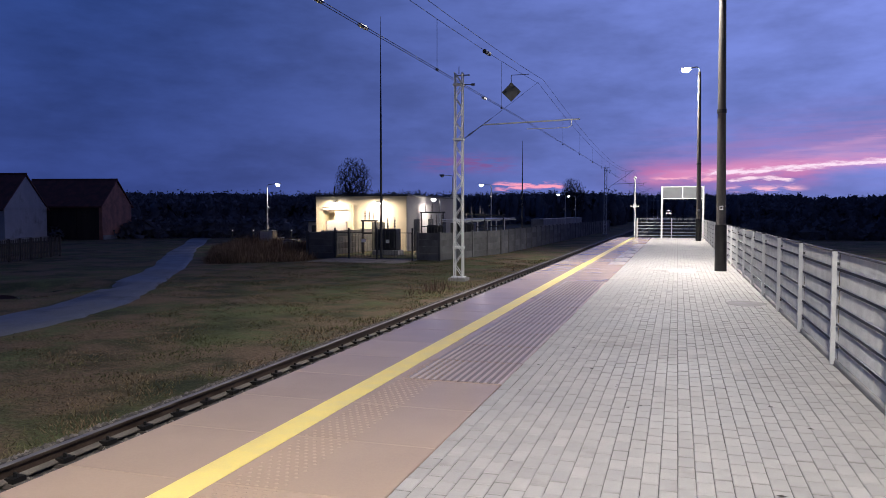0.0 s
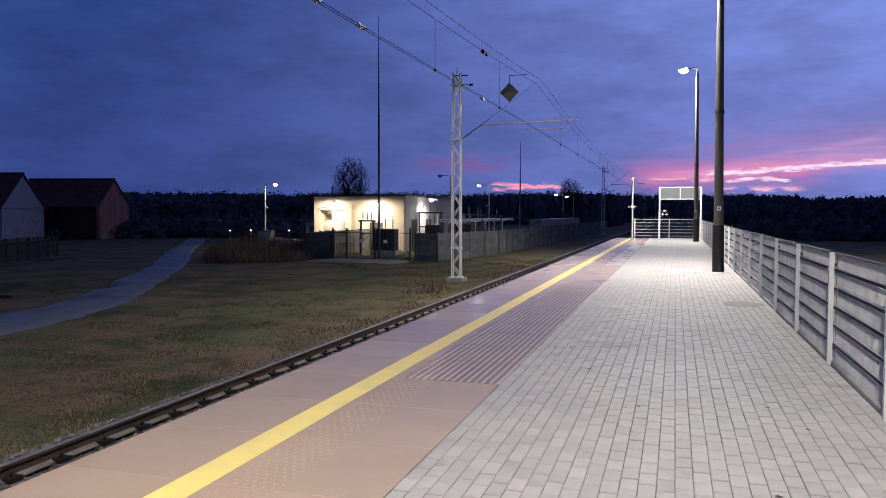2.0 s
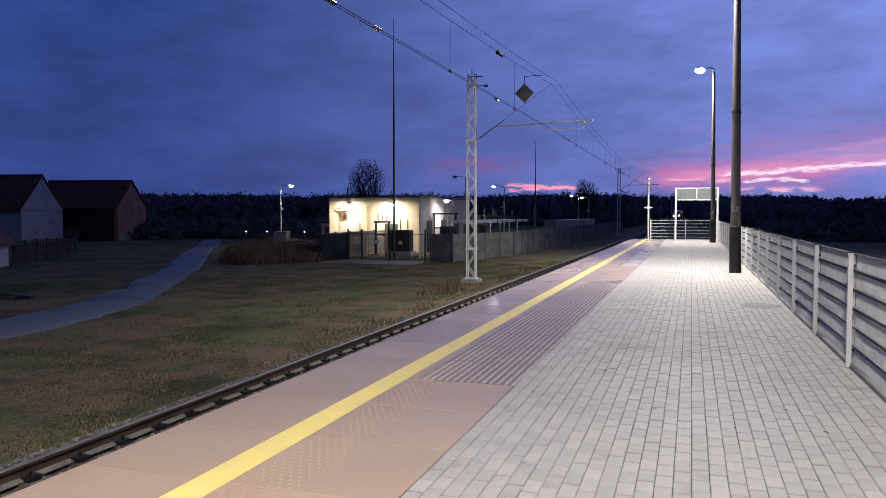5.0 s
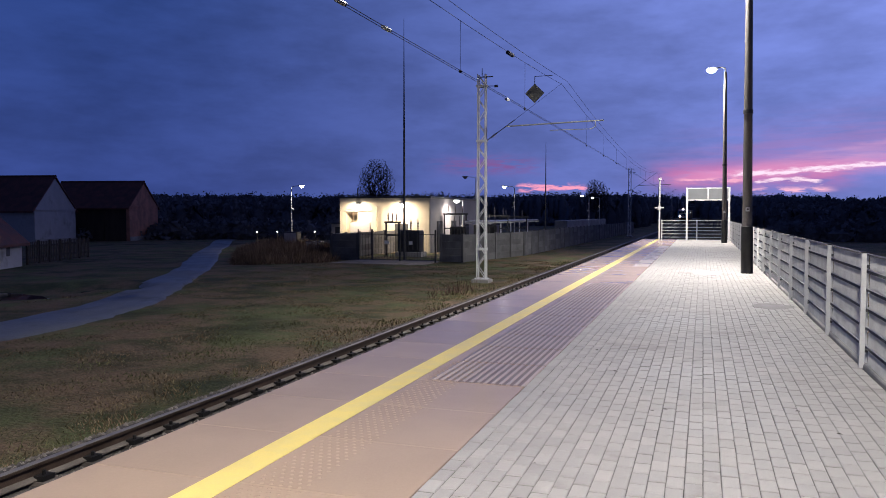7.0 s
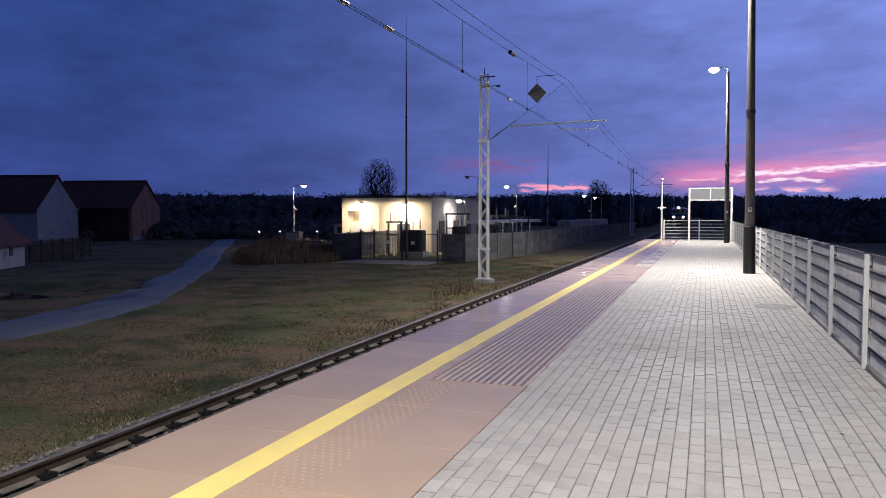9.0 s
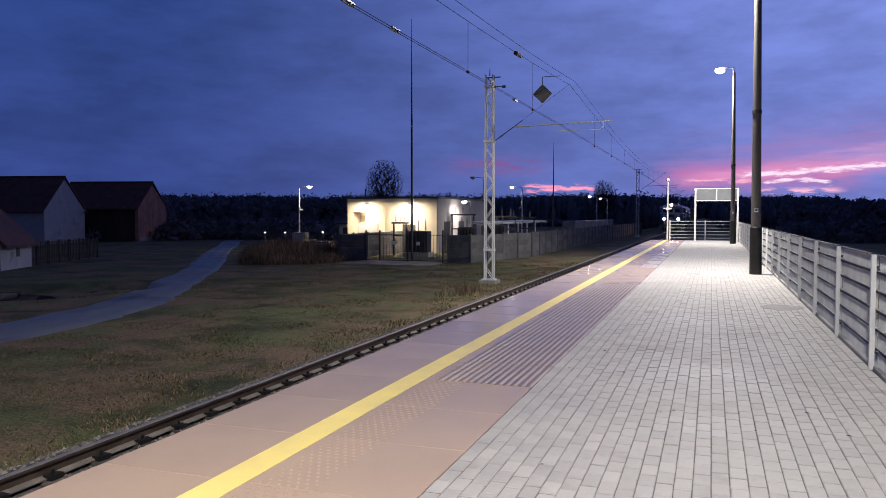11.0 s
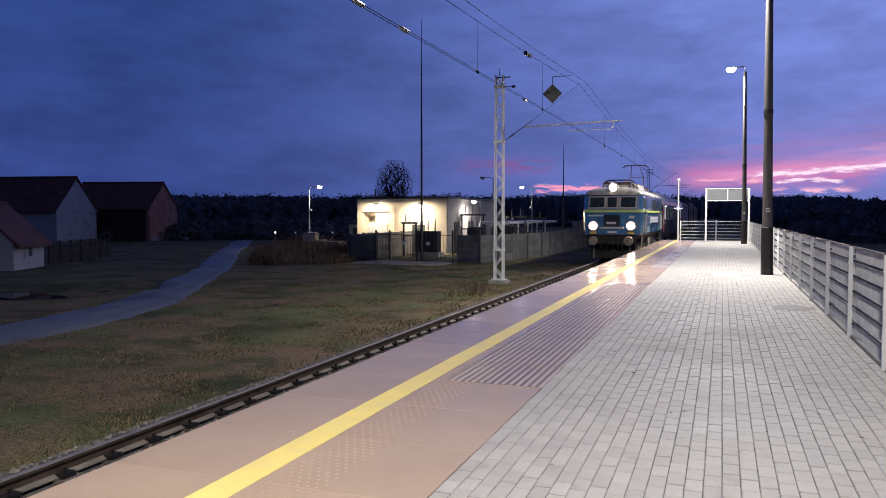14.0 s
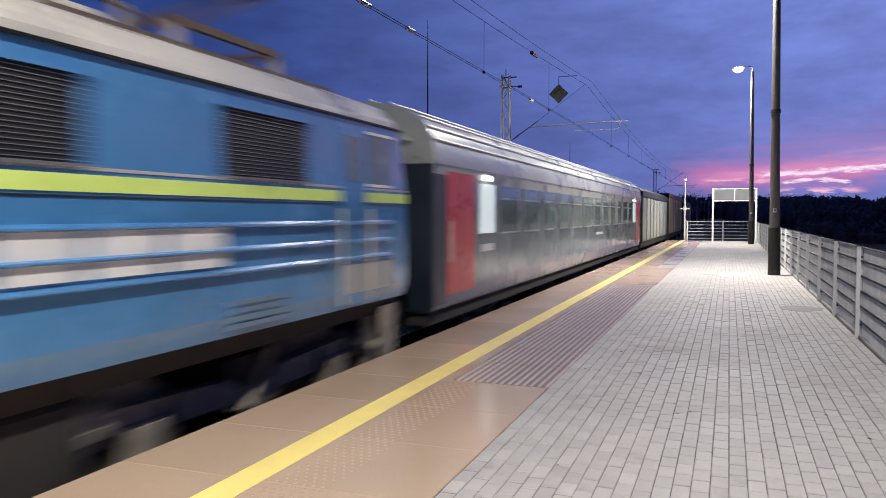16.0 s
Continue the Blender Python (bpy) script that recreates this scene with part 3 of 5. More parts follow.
def make_pole(y, arm=True):
    pole = thing("lamp_post", (1.13, y, 0), "tapered concrete lamp post with a black tarred foot, lamp lit", "lamp post", group="platform lamp posts")
    part("shaft", Shape().tube((0, 0, 0), (0, 0, 9.38), 0.135, 0.078, 20), POLE, pole, smooth=True)
    part("foot", Shape().tube((0, 0, 0), (0, 0, 1.25), 0.158, 0.150, 20).tube((0, 0, 1.25), (0, 0, 1.27), 0.150, 0.12, 20), TAR, pole, "black tarred sleeve", smooth=True)
    part("band", Shape().tube((0, 0, 4.26), (0, 0, 4.36), 0.125, 0.125, 16), DULL, pole)
    plate = part("plate", Shape().box(-0.05, 0.05, -0.142, -0.128, 1.66, 1.77), WHITEP, pole, "small white plate")
    part("mark", Shape().box(-0.025, 0.025, -0.146, -0.1425, 1.69, 1.74), DULL, plate)
    pole.matrix_world = pose(1.14, y, 0, 0, -0.45, 0)
    a = [(0, 0, 9.30), (0, 0, 9.55), (-0.08, 0, 9.64), (-0.2, 0, 9.67), (-0.42, 0, 9.64)]
    part("arm", Shape().path(a, 0.032, 8), ZINC, pole, smooth=True)
    head = part("lamp_head", Shape().prism([(-1.02, 9.56), (-0.42, 9.55), (-0.40, 9.64), (-0.62, 9.69), (-0.98, 9.64)], "y", -0.13, 0.13), ZINC, pole)
    part("lens", Shape().dome((-0.74, 0, 9.55), 0.25, -0.17, 14, 4), LED, head, "lit white lamp glass", smooth=True)
    return pole


for yy in POLES:
    make_pole(yy)


def make_sign():
    s = thing("platform_sign", (0, 49.6, 0), "grey framed two-panel platform sign on white posts", "sign")
    for x in (-0.93, 1.50):
        part("post", Shape().box(x - 0.055, x + 0.055, -0.05, 0.05, 0, 3.22), WHITEP, s)
    for z in (2.46, 3.18):
        part("crossbar", Shape().box(-0.875, 1.445, -0.04, 0.04, z - 0.03, z + 0.03), WHITEP, s)
    part("crossbar", Shape().box(0.25, 0.32, -0.035, 0.035, 2.49, 3.15), WHITEP, s)
    for x0, x1 in ((-0.87, 0.245), (0.325, 1.44)):
        part("panel", Shape().box(x0, x1, -0.02, 0.02, 2.49, 3.15), SIGNB, s, "plain grey sign panel")
    m = thing("signal_post", (-2.62, 50.8, 0), "slim white marker post with a small crossbar", "post")
    part("post", Shape().tube((0, 0, 0), (0, 0, 3.78), 0.055, 0.045, 10), WHITEP, m, smooth=True)
    part("cap", Shape().tube((0, 0, 3.76), (0, 0, 3.90), 0.11, 0.09, 10), WHITEP, m)
    part("crossbar", Shape().box(-0.27, 0.27, -0.03, 0.03, 1.97, 2.04), WHITEP, m)
    part("bracket", Shape().box(-0.09, 0.09, -0.06, 0.06, 1.9, 2.12), WHITEP, m)


make_sign()


# ---- overhead line ----
CONTACT = 4.82


def make_mast(y, lit=True, base_z=LAND):
    x = -8.55
    m = thing("catenary_mast", (x, y, 0), "white-painted steel lattice catenary mast on a concrete foot", "mast", group="catenary masts")
    part("foundation", Shape().pad(-0.36, 0.36, -0.36, 0.36, base_z - 0.25, base_z + 0.14, 0.03), CONCRETE, m)
    part("base_plate", Shape().box(-0.27, 0.27, -0.20, 0.20, base_z + 0.14, base_z + 0.18), WHITEP, m)
    z0, z1 = base_z + 0.18, 7.25
    for sx in (-1, 1):
        w0, w1 = 0.175, 0.155
        leg = Shape()
        for sy in (-1, 1):
            leg.tube((sx * w0, sy * 0.13, z0), (sx * w1, sy * 0.10, z1), 0.034, 0.03, 4)
        part("leg", leg, WHITEP, m)
    n = 17
    for k in range(n):
        a, b = z0 + (z1 - z0) * k / n, z0 + (z1 - z0) * (k + 1) / n
        s = -1 if k % 2 else 1
        for sy in (-0.13, 0.13):
            part("lacing", Shape().tube((s * 0.17, sy, a), (-s * 0.17, sy, b), 0.018, 0.018, 4), WHITEP, m)
    for z in (0.16, 4.56, 6.77):
        part("bracket", Shape().box(-0.22, 0.22, -0.15, 0.15, z - 0.04, z + 0.04), WHITEP, m)
    part("top_spike", Shape().tube((0, 0, 7.2), (0, 0, 7.5), 0.02, 0.012, 6).box(-0.18, 0.45, -0.02, 0.02, 7.12, 7.16), DULL, m)
    # cantilever: stay with insulator, tube over the track, steady arm
    arm = part("cantilever", Shape().path([(1.02, 0, 5.12), (4.88, 0, 5.22)], 0.028, 8), ZINC, m, "galvanised registration tube", smooth=True)
    part("stay", Shape().path([(0.18, 0, 4.56), (1.35, 0, 5.36)], 0.018, 6), DULL, arm)
    ins = Shape()
    for i in range(5):
        d = Vector((1.17, 0, 0.80)).normalized()
        c = Vector((0.42, 0, 4.72)) + d * 0.045 * i
        ins.tube(c, c + d * 0.022, 0.06, 0.03, 8)
    part("insulator", ins, PORCELAIN, arm)
    part("steady_arm", Shape().path([(4.55, 0, 5.2), (4.55, 0, 4.98), (4.40, 0, 4.90), (2.8, 0, 4.90)], 0.016, 6), ZINC, arm)
    part("hanger", Shape().path([(1.35, 0, 5.36), (3.25, 0, 6.72)], 0.006 if y < 50 else 0.016, 5), WIRE, arm)
    top = part("side_insulator", Shape().tube((0.2, 0, 6.77), (0.62, 0, 6.75), 0.016, 0.016, 6), DULL, m)
    part("insulator", Shape().tube((0.52, 0, 6.75), (0.66, 0, 6.75), 0.05, 0.05, 8), DULL, top)
    return m


MASTS = (30.27, 97.0, 164.0, 231.0, 298.0, 365.0)
for yy in MASTS:
    make_mast(yy)


def make_wires():
    supports = (-36.7,) + MASTS

    def stagger(y):
        return TRACK + 0.02 * math.sin(y * 0.05)

    line = thing("overhead_line", (0, 0, 0), "twin copper contact wires and messenger wire over the track", "overhead wire")
    for dx in (-0.035, 0.035):
        part("contact_wire", Shape().path([(stagger(y) + dx, y, CONTACT + 0.004 * (y - 12) if 12 < y < 30 else CONTACT + (0.072 if y >= 30 else 0)) for y in range(-36, 366, 6)], 0.0062, 5), WIRE, line)
    pts = []
    for a, b in zip(supports, supports[1:]):
        for k in range(16):
            u = k / 16
            pts.append((stagger(a + (b - a) * u), a + (b - a) * u, 6.66 - 1.05 * 4 * u * (1 - u)))
    for dx in (-0.015, 0.18):
        part("messenger_wire", Shape().path([(x + dx, y, z + (0.12 if dx > 0.1 else 0)) for x, y, z in pts], 0.0065, 5), WIRE, line)
    for a, b in zip(supports[:3], supports[1:4]):
        for k in range(1, 10):
            u = k / 10
            y = a + (b - a) * u
            z = 6.66 - 1.05 * 4 * u * (1 - u)
            part("dropper", Shape().tube((stagger(y), y, CONTACT + 0.01), (stagger(y), y, z), 0.005, 0.005, 4).box(stagger(y) - 0.02, stagger(y) + 0.02, y - 0.05, y + 0.05, CONTACT - 0.01, CONTACT + 0.05), WIRE, line)
    for y in (10.8, 12.6, 21.4):
        part("wire_clamp", Shape().box(TRACK - 0.035, TRACK + 0.035, y - 0.16, y + 0.16, CONTACT - 0.012, CONTACT + 0.04), ZINC, line)
    part("section_insulator", Shape().tube((TRACK + 0.03, 21.3, 6.14), (TRACK + 0.03, 21.9, 6.17), 0.06, 0.06, 8), DULL, line)
    # diamond board hung under the messenger
    d = thing("diamond_sign", (-5.95, 28.2, 6.05), "dark diamond-shaped board hung on the overhead line", "sign")
    part("board", Shape().prism([(0, -0.36), (0.36, 0), (0, 0.36), (-0.36, 0)], "y", -0.012, 0.012), DULL, d)
    part("hanger", Shape().path([(0, 0, 0.34), (0, 0, 0.62), (0.66, 0.0, 0.62)], 0.012, 5), WIRE, d)


make_wires()


# ---- substation beside the line ----
def make_substation():
    wall = thing("wall", (0, 0, 0), "dark precast concrete plank wall round the substation yard", "wall", group="yard walls")
    plank = Shape().pad(-0.025, 0.025, 0.06, 1.99, 0.0, 0.395, 0.012).mesh("plank", YARDWALL)
    post = Shape().pad(-0.07, 0.07, -0.07, 0.07, -0.2, 1.68, 0.02).mesh("post", YARDWALL)

    def run(x, y, turn, bays, long=2.05):
        m = pose(x, y, LAND, 0, 0, turn)
        for b in range(bays + 1):
            part("post", post, None, wall, at=m @ pose(0, long * b, 0))
            if b < bays:
                for k in range(4):
                    part("plank", plank, None, wall, at=m @ pose(0, long * b, 0.02 + 0.40 * k) @ Matrix.Diagonal((1, long / 2.05, 1, 1)))

    run(-13.10, 42.35, 78, 1, 1.45)
    run(-13.10, 42.35, -12.5, 4)
    run(-11.30, 50.50, -0.9, 35)
    run(-19.55, 41.9, 90, 1, 1.75)
    run(-21.30, 41.9, 0, 6)
    gate = thing("metal_gate", (-19.5, 41.8, LAND), "closed dark steel mesh yard gate", "gate")
    for x in (0.06, 0.95, 2.72, 4.92):
        part("gate_post", Shape().box(x - 0.04, x + 0.04, -0.04, 0.04, 0, 1.9), DULL, gate)
    for x0, x1 in ((0.12, 0.90), (1.0, 2.67), (2.77, 4.87)):
        leaf = Shape()
        for z in (0.12, 1.62):
            leaf.box(x0, x1, -0.02, 0.02, z - 0.02, z + 0.02)
        n = int((x1 - x0) / 0.17)
        for i in range(n + 1):
            x = x0 + (x1 - x0) * i / n
            leaf.box(x - 0.006, x + 0.006, -0.006, 0.006, 0.12, 1.62)
        part("gate_leaf", leaf, DULL, gate)
    for x, z, w in ((1.9, 1.15, 0.30), (3.4, 1.12, 0.22)):
        part("notice", Shape().box(x - w / 2, x + w / 2, -0.032, -0.022, z - 0.1, z + 0.1), WHITEP, gate, "small pale notice plate")

    b = thing("substation_building", (-22.15, 52.0, LAND), "flat-roofed cream substation building lit by wall lamps", "building")
    part("wall", Shape().box(-2.05, 3.55, 0, 12.4, 0, 3.98), CREAM, b, "cream rendered wall")
    # grey skin over the cream block paints the shade on this side
    part("wall", Shape().box(3.552, 3.60, 0.05, 12.4, 0, 3.97), GREYW, b, "side wall coloured grey for its unlit face")
    part("porch_wall", Shape().box(-3.55, -3.05, 0, 6, 0, 3.98).box(-3.05, -2.05, 1.2, 6, 0, 3.98).box(-3.05, -2.05, 0, 1.2, 3.2, 3.98), CREAM, b, "recessed porch")
    part("pilaster", Shape().box(-0.85, -0.55, -0.22, 0.0, 0, 3.35), CREAM, b)
    part("canopy", Shape().box(-3.0, -0.9, -0.18, 0.0, 3.02, 3.14), GREYW, b)
    part("roof", Shape().pad(-3.68, 3.70, -0.12, 12.5, 3.98, 4.10, 0.03), DULL, b, "dark flat roof edge")
    part("chimney", Shape().tube((-3.0, 2, 4.1), (-3.0, 2, 4.8), 0.05, 0.05, 8), DULL, b)
    gd = part("garage_door", Shape().box(-2.7, -1.05, -0.04, 0.0, 0, 2.2), GREYW, b, "grey sheet-metal door")
    for k in range(6):
        part("panel", Shape().box(-2.65, -1.10, -0.06, -0.04, 0.05 + 0.36 * k, 0.37 + 0.36 * k), GREYW, gd)
    part("door", Shape().box(0.9, 1.9, -0.05, 0.0, 0, 2.1), DULL, b, "dark steel door")
    for x in (-1.95, 1.50):
        l = part("wall_lamp", Shape().box(x - 0.14, x + 0.14, -0.30, 0.0, 3.50, 3.62), DULL, b)
        part("lens", Shape().dome((x, -0.20, 3.498), 0.17, -0.18, 14, 4), YARD, l, "lit lamp glass")
        lamp_light("wall_light", (-22.15 + x, 51.0, LAND + 3.45), 215.0, 0.3, (1.0, 0.80, 0.60), (-22.15 + x, 52.0, LAND + 0.4))
    for k in range(3):
        part("side_door", Shape().box(3.602, 3.65, 1.5 + 3.4 * k, 2.7 + 3.4 * k, 0, 2.3), DULL, b)

    # switchgear in the yard
    def gear(x, y, label, w=0.9, h=1.5, bushings=3):
        g = thing("transformer", (x, y, LAND), label, "transformer", group="yard switchgear")
        part("tank", Shape().pad(-w / 2, w / 2, -0.4, 0.4, 0.35, h, 0.05), DULL, g)
        part("plinth", Shape().pad(-w / 2 - 0.15, w / 2 + 0.15, -0.55, 0.55, -0.1, 0.35, 0.03), CONCRETE, g)
        for i in range(5):
            xx = -w / 2 + w * (i + 0.5) / 5
            part("fin", Shape().box(xx - 0.03, xx + 0.03, -0.55, -0.4, 0.5, h - 0.15), DULL, g)
        for i in range(bushings):
            xx = -w / 2 + w * (i + 0.5) / bushings
            s = Shape().tube((xx, 0, h), (xx, 0, h + 0.75), 0.035, 0.03, 8)
            for k in range(5):
                s.tube((xx, 0, h + 0.12 + 0.1 * k), (xx, 0, h + 0.16 + 0.1 * k), 0.085, 0.05, 8)
            part("bushing", s, PORCELAIN, g)

    gear(-18.1, 47.0, "dark oil transformer with porcelain bushings on a plinth", 1.5, 1.75)
    gear(-16.8, 53.5, "dark switchgear tank with bushings beside the building", 1.2, 1.9)
    gear(-15.6, 56.5, "dark switchgear tank with bushings near the yard wall", 1.8, 2.0, 4)

    def portal(x, y, w, h, label):
        g = thing("switchgear_frame", (x, y, LAND), label, "steel frame", group="yard frames")
        for sx in (-w / 2, w / 2):
            part("leg", Shape().box(sx - 0.05, sx + 0.05, -0.05, 0.05, 0, h), DULL, g)
        part("beam", Shape().box(-w / 2 - 0.15, w / 2 + 0.15, -0.06, 0.06, h, h + 0.12), DULL, g)
        part("beam", Shape().box(-w / 2, w / 2, -0.04, 0.04, h * 0.62, h * 0.62 + 0.08), DULL, g)
        for i in range(3):
            xx = -w / 2 + w * (i + 0.5) / 3
            s = Shape().tube((xx, 0, h + 0.12), (xx, 0, h + 0.7), 0.03, 0.03, 6)
            for k in range(4):
                s.tube((xx, 0, h + 0.2 + 0.1 * k), (xx, 0, h + 0.25 + 0.1 * k), 0.08, 0.05, 8)
            part("insulator", s, PORCELAIN, g)

    portal(-19.6, 47.5, 0.9, 2.2, "slim insulator stand in front of the lit wall")
    portal(-17.6, 55.0, 1.7, 2.75, "dark steel switchgear frame with insulators")
    portal(-15.9, 60.0, 2.2, 2.6, "galvanised switchgear frame near the yard wall")
    portal(-15.7, 66.0, 2.2, 2.5, "galvanised switchgear frame near the yard wall")
    bus = thing("busbar", (-15.4, 63.0, LAND), "pale busbar rack on short posts", "busbar")
    for k in range(3):
        part("bar", Shape().tube((-1.2 + 0.9 * k, -9, 2.28), (-1.2 + 0.9 * k, 9, 2.28), 0.045, 0.045, 6), ZINC, bus)
    for k in range(6):
        part("post", Shape().box(-1.4, 0.8, -8.55 + 3.4 * k, -8.45 + 3.4 * k, 2.1, 2.2).box(-0.35, -0.25, -8.55 + 3.4 * k, -8.45 + 3.4 * k, 0, 2.1), ZINC, bus)
    for x, y, h in ((-28.6, 50.0, 1.5), (-29.6, 53.0, 0.9), (-24.6, 46.0, 1.0), (-26.2, 60.0, 1.6)):
        c = thing("electrical_cabinet", (x, y, LAND), "pale grey electrical cabinet standing in the yard", "cabinet", group="yard cabinets")
        part("body", Shape().pad(-0.55, 0.55, -0.3, 0.3, 0.1, h, 0.03), DULL, c)
        part("plinth", Shape().box(-0.5, 0.5, -0.25, 0.25, -0.15, 0.1), CONCRETE, c)
        part("door", Shape().box(-0.5, 0.5, -0.32, -0.302, 0.16, h - 0.06), GREYW, c)

    def yard_lamp(x, y, z, arm, lit=True, lw=0.0):
        g = thing("yard_lamp", (x, y, LAND), "slim galvanised yard lamp post" + (" with its lamp lit" if lit else ", lamp unlit"), "lamp post", group="yard lamps")
        h = z - LAND
        part("post", Shape().tube((0, 0, -0.1), (0, 0, h - 0.15), 0.065, 0.045, 10), ZINC, g, smooth=True)
        part("arm", Shape().path([(0, 0, h - 0.15), (arm * 0.15, 0, h), (arm, 0, h + 0.06)], 0.03, 6), ZINC, g)
        part("bracket", Shape().path([(0, 0, h - 1.75), (arm * 0.25, 0, h - 1.9)], 0.05, 6), ZINC, g)
        hd = part("lamp_head", Shape().pad(arm - 0.22, arm + 0.22, -0.12, 0.12, h + 0.02, h + 0.12, 0.03), ZINC, g)
        part("lens", Shape().dome((arm, 0, h + 0.02), 0.19, -0.17, 14, 4), YARD if lit else PORCELAIN, hd, "lamp glass", smooth=True)
        if lw:
            lamp_light("yard_light", (x + arm, y, z - 0.24), lw, 0.3, (1.0, 0.90, 0.78))

    yard_lamp(-31.5, 55.0, 3.85, 0.95, lw=130)
    yard_lamp(-16.15, 68.0, 4.10, -0.95, lw=80)
    yard_lamp(-13.6, 108.0, 3.9, -0.95)
    yard_lamp(-13.5, 97.0, 3.9, -0.9)
    yard_lamp(-17.25, 55.8, 2.6, -0.5, lw=150)
    yard_lamp(-19.2, 66.0, 4.9, -1.0, False)
    for x, y in ((-36.0, 57.0), (-34.6, 58.0), (-31.8, 59.5), (-28.8, 60.5)):
        g = thing("bollard_light", (x, y, LAND), "low lit bollard light in the yard", "bollard", group="yard bollards")
        part("post", Shape().tube((0, 0, -0.1), (0, 0, 1.25), 0.06, 0.06, 8), DULL, g)
        part("lens", Shape().tube((0, 0, 1.25), (0, 0, 1.31), 0.035, 0.03, 8), YARD, g, "small lit lamp")
    low = thing("storage_shed", (-30.5, 66.0, LAND), "low grey storage shed at the back of the yard", "shed")
    part("wall", Shape().box(-3.0, 3.0, 0, 4, -0.1, 1.9), GREYW, low)
    part("roof", Shape().pad(-3.2, 3.2, -0.3, 4.3, 1.9, 2.05, 0.03), DULL, low)
    for k in range(3):
        part("door", Shape().box(-2.6 + 1.9 * k, -1.3 + 1.9 * k, -0.05, 0.0, 0, 1.6), DULL, low)
    for x, y, z in ((-16.7, 42.3, 13.0), (-13.7, 70.0, 8.2)):
        g = thing("lightning_mast", (x, y, LAND), "tall thin dark lightning mast", "mast", group="lightning masts")
        part("pole", Shape().tube((0, 0, 0), (0, 0, (z - LAND) * 0.6), 0.075, 0.055, 10).tube((0, 0, (z - LAND) * 0.6), (0, 0, z - LAND), 0.05, 0.012, 8), DULL, g, smooth=True)
        part("base", Shape().pad(-0.25, 0.25, -0.25, 0.25, -0.2, 0.08, 0.02), CONCRETE, g)
    far = thing("loading_ramp", (-14.6, 92, LAND), "long low pale concrete ramp edge beside the yard", "ramp")
    part("slab", Shape().pad(-1.2, 0.2, -6, 30, -0.1, 2.1, 0.05), CONCRETE, far)


make_substation()


# ---- farm ----
def make_barn(place, turn, width, length, eave, ridge, wall_mat, label, doors=True):
    b = thing("barn", place, label, "barn", group="farm buildings", turn=turn)
    w = width
    # gable end faces the railway; the ridge runs away from it
    g = [(0, -0.2), (w, -0.2), (w, eave), (w / 2, ridge - 0.12), (0, eave)]
    part("gable_wall", Shape().prism(g, "x", -0.35, 0.0), wall_mat, b)
    part("gable_wall", Shape().prism(g, "x", -length, -length + 0.35), wall_mat, b)
    part("side_wall", Shape().box(-length + 0.35, -0.35, 0.0, 0.3, -0.2, eave), OLDWOOD if wall_mat is BRICK else wall_mat, b, "dark side wall")
    part("side_wall", Shape().box(-length + 0.35, -0.35, w - 0.3, w, -0.2, eave), wall_mat, b)
    for s in (0, 1):
        y0, y1 = (-0.35, w / 2) if s == 0 else (w + 0.35, w / 2)
        z0, z1 = eave - 0.30, ridge
        sl = Shape().prism([(y0, z0), (y1, z1), (y1, z1 + 0.14), (y0, z0 + 0.14)], "x", -length - 0.2, 0.10)
        part("roof", sl, ROOF, b, "dark red tiled roof slope")
    part("ridge", Shape().tube((-length - 0.2, w / 2, ridge + 0.1), (0.10, w / 2, ridge + 0.1), 0.12, 0.12, 8), ROOF, b)
    part("ledge", Shape().box(-0.02, 0.06, 0.0, w, eave - 0.08, eave + 0.08), wall_mat, b)
    if doors:
        part("barn_door", Shape().box(-length * 0.62, -length * 0.30, -0.07, 0.0, 0, eave - 0.5), OLDWOOD, b)
        part("plinth", Shape().box(0.0, 0.07, 0.05, w - 0.05, -0.2, 0.5), CONCRETE, b)
    return b


make_barn((-55.5, 64.2, LAND), 13, 6.2, 9.0, 3.6, 6.15, BRICK, "long brick barn with a dark tiled roof")
make_barn((-57.6, 54.4, LAND), 12, 6.3, 18.0, 3.25, 6.3, WHITEW, "whitewashed barn with a dark red tiled roof")
shed = make_barn((-37.2, 27.3, LAND), -65, 4.0, 3.6, 1.40, 3.3, WHITEW, "small whitewashed shed with a red tiled roof", False)
part("window", Shape().box(-2.1, -1.75, 4.0, 4.03, 0.6, 1.1), DULL, shed, "small dark window")


def make_farm_fence():
    f = thing("fence", (-35.75, 33.2, LAND), "weathered grey wooden paling fence by the farmyard", "fence", turn=20)
    for k in range(7):
        part("post", Shape().box(-0.05, 0.05, 1.3 * k - 0.05, 1.3 * k + 0.05, -0.2, 1.3), OLDWOOD, f)
    for z in (0.35, 1.0):
        part("rail", Shape().box(0.03, 0.07, -0.1, 7.9, z - 0.05, z + 0.05), OLDWOOD, f)
    pale = Shape().box(0.07, 0.09, -0.05, 0.05, 0.05, 1.25).mesh("pale", OLDWOOD)
    for k in range(39):
        part("pale", pale, None, f, at=pose(0, 0.1 + 0.2 * k, 0))


make_farm_fence()


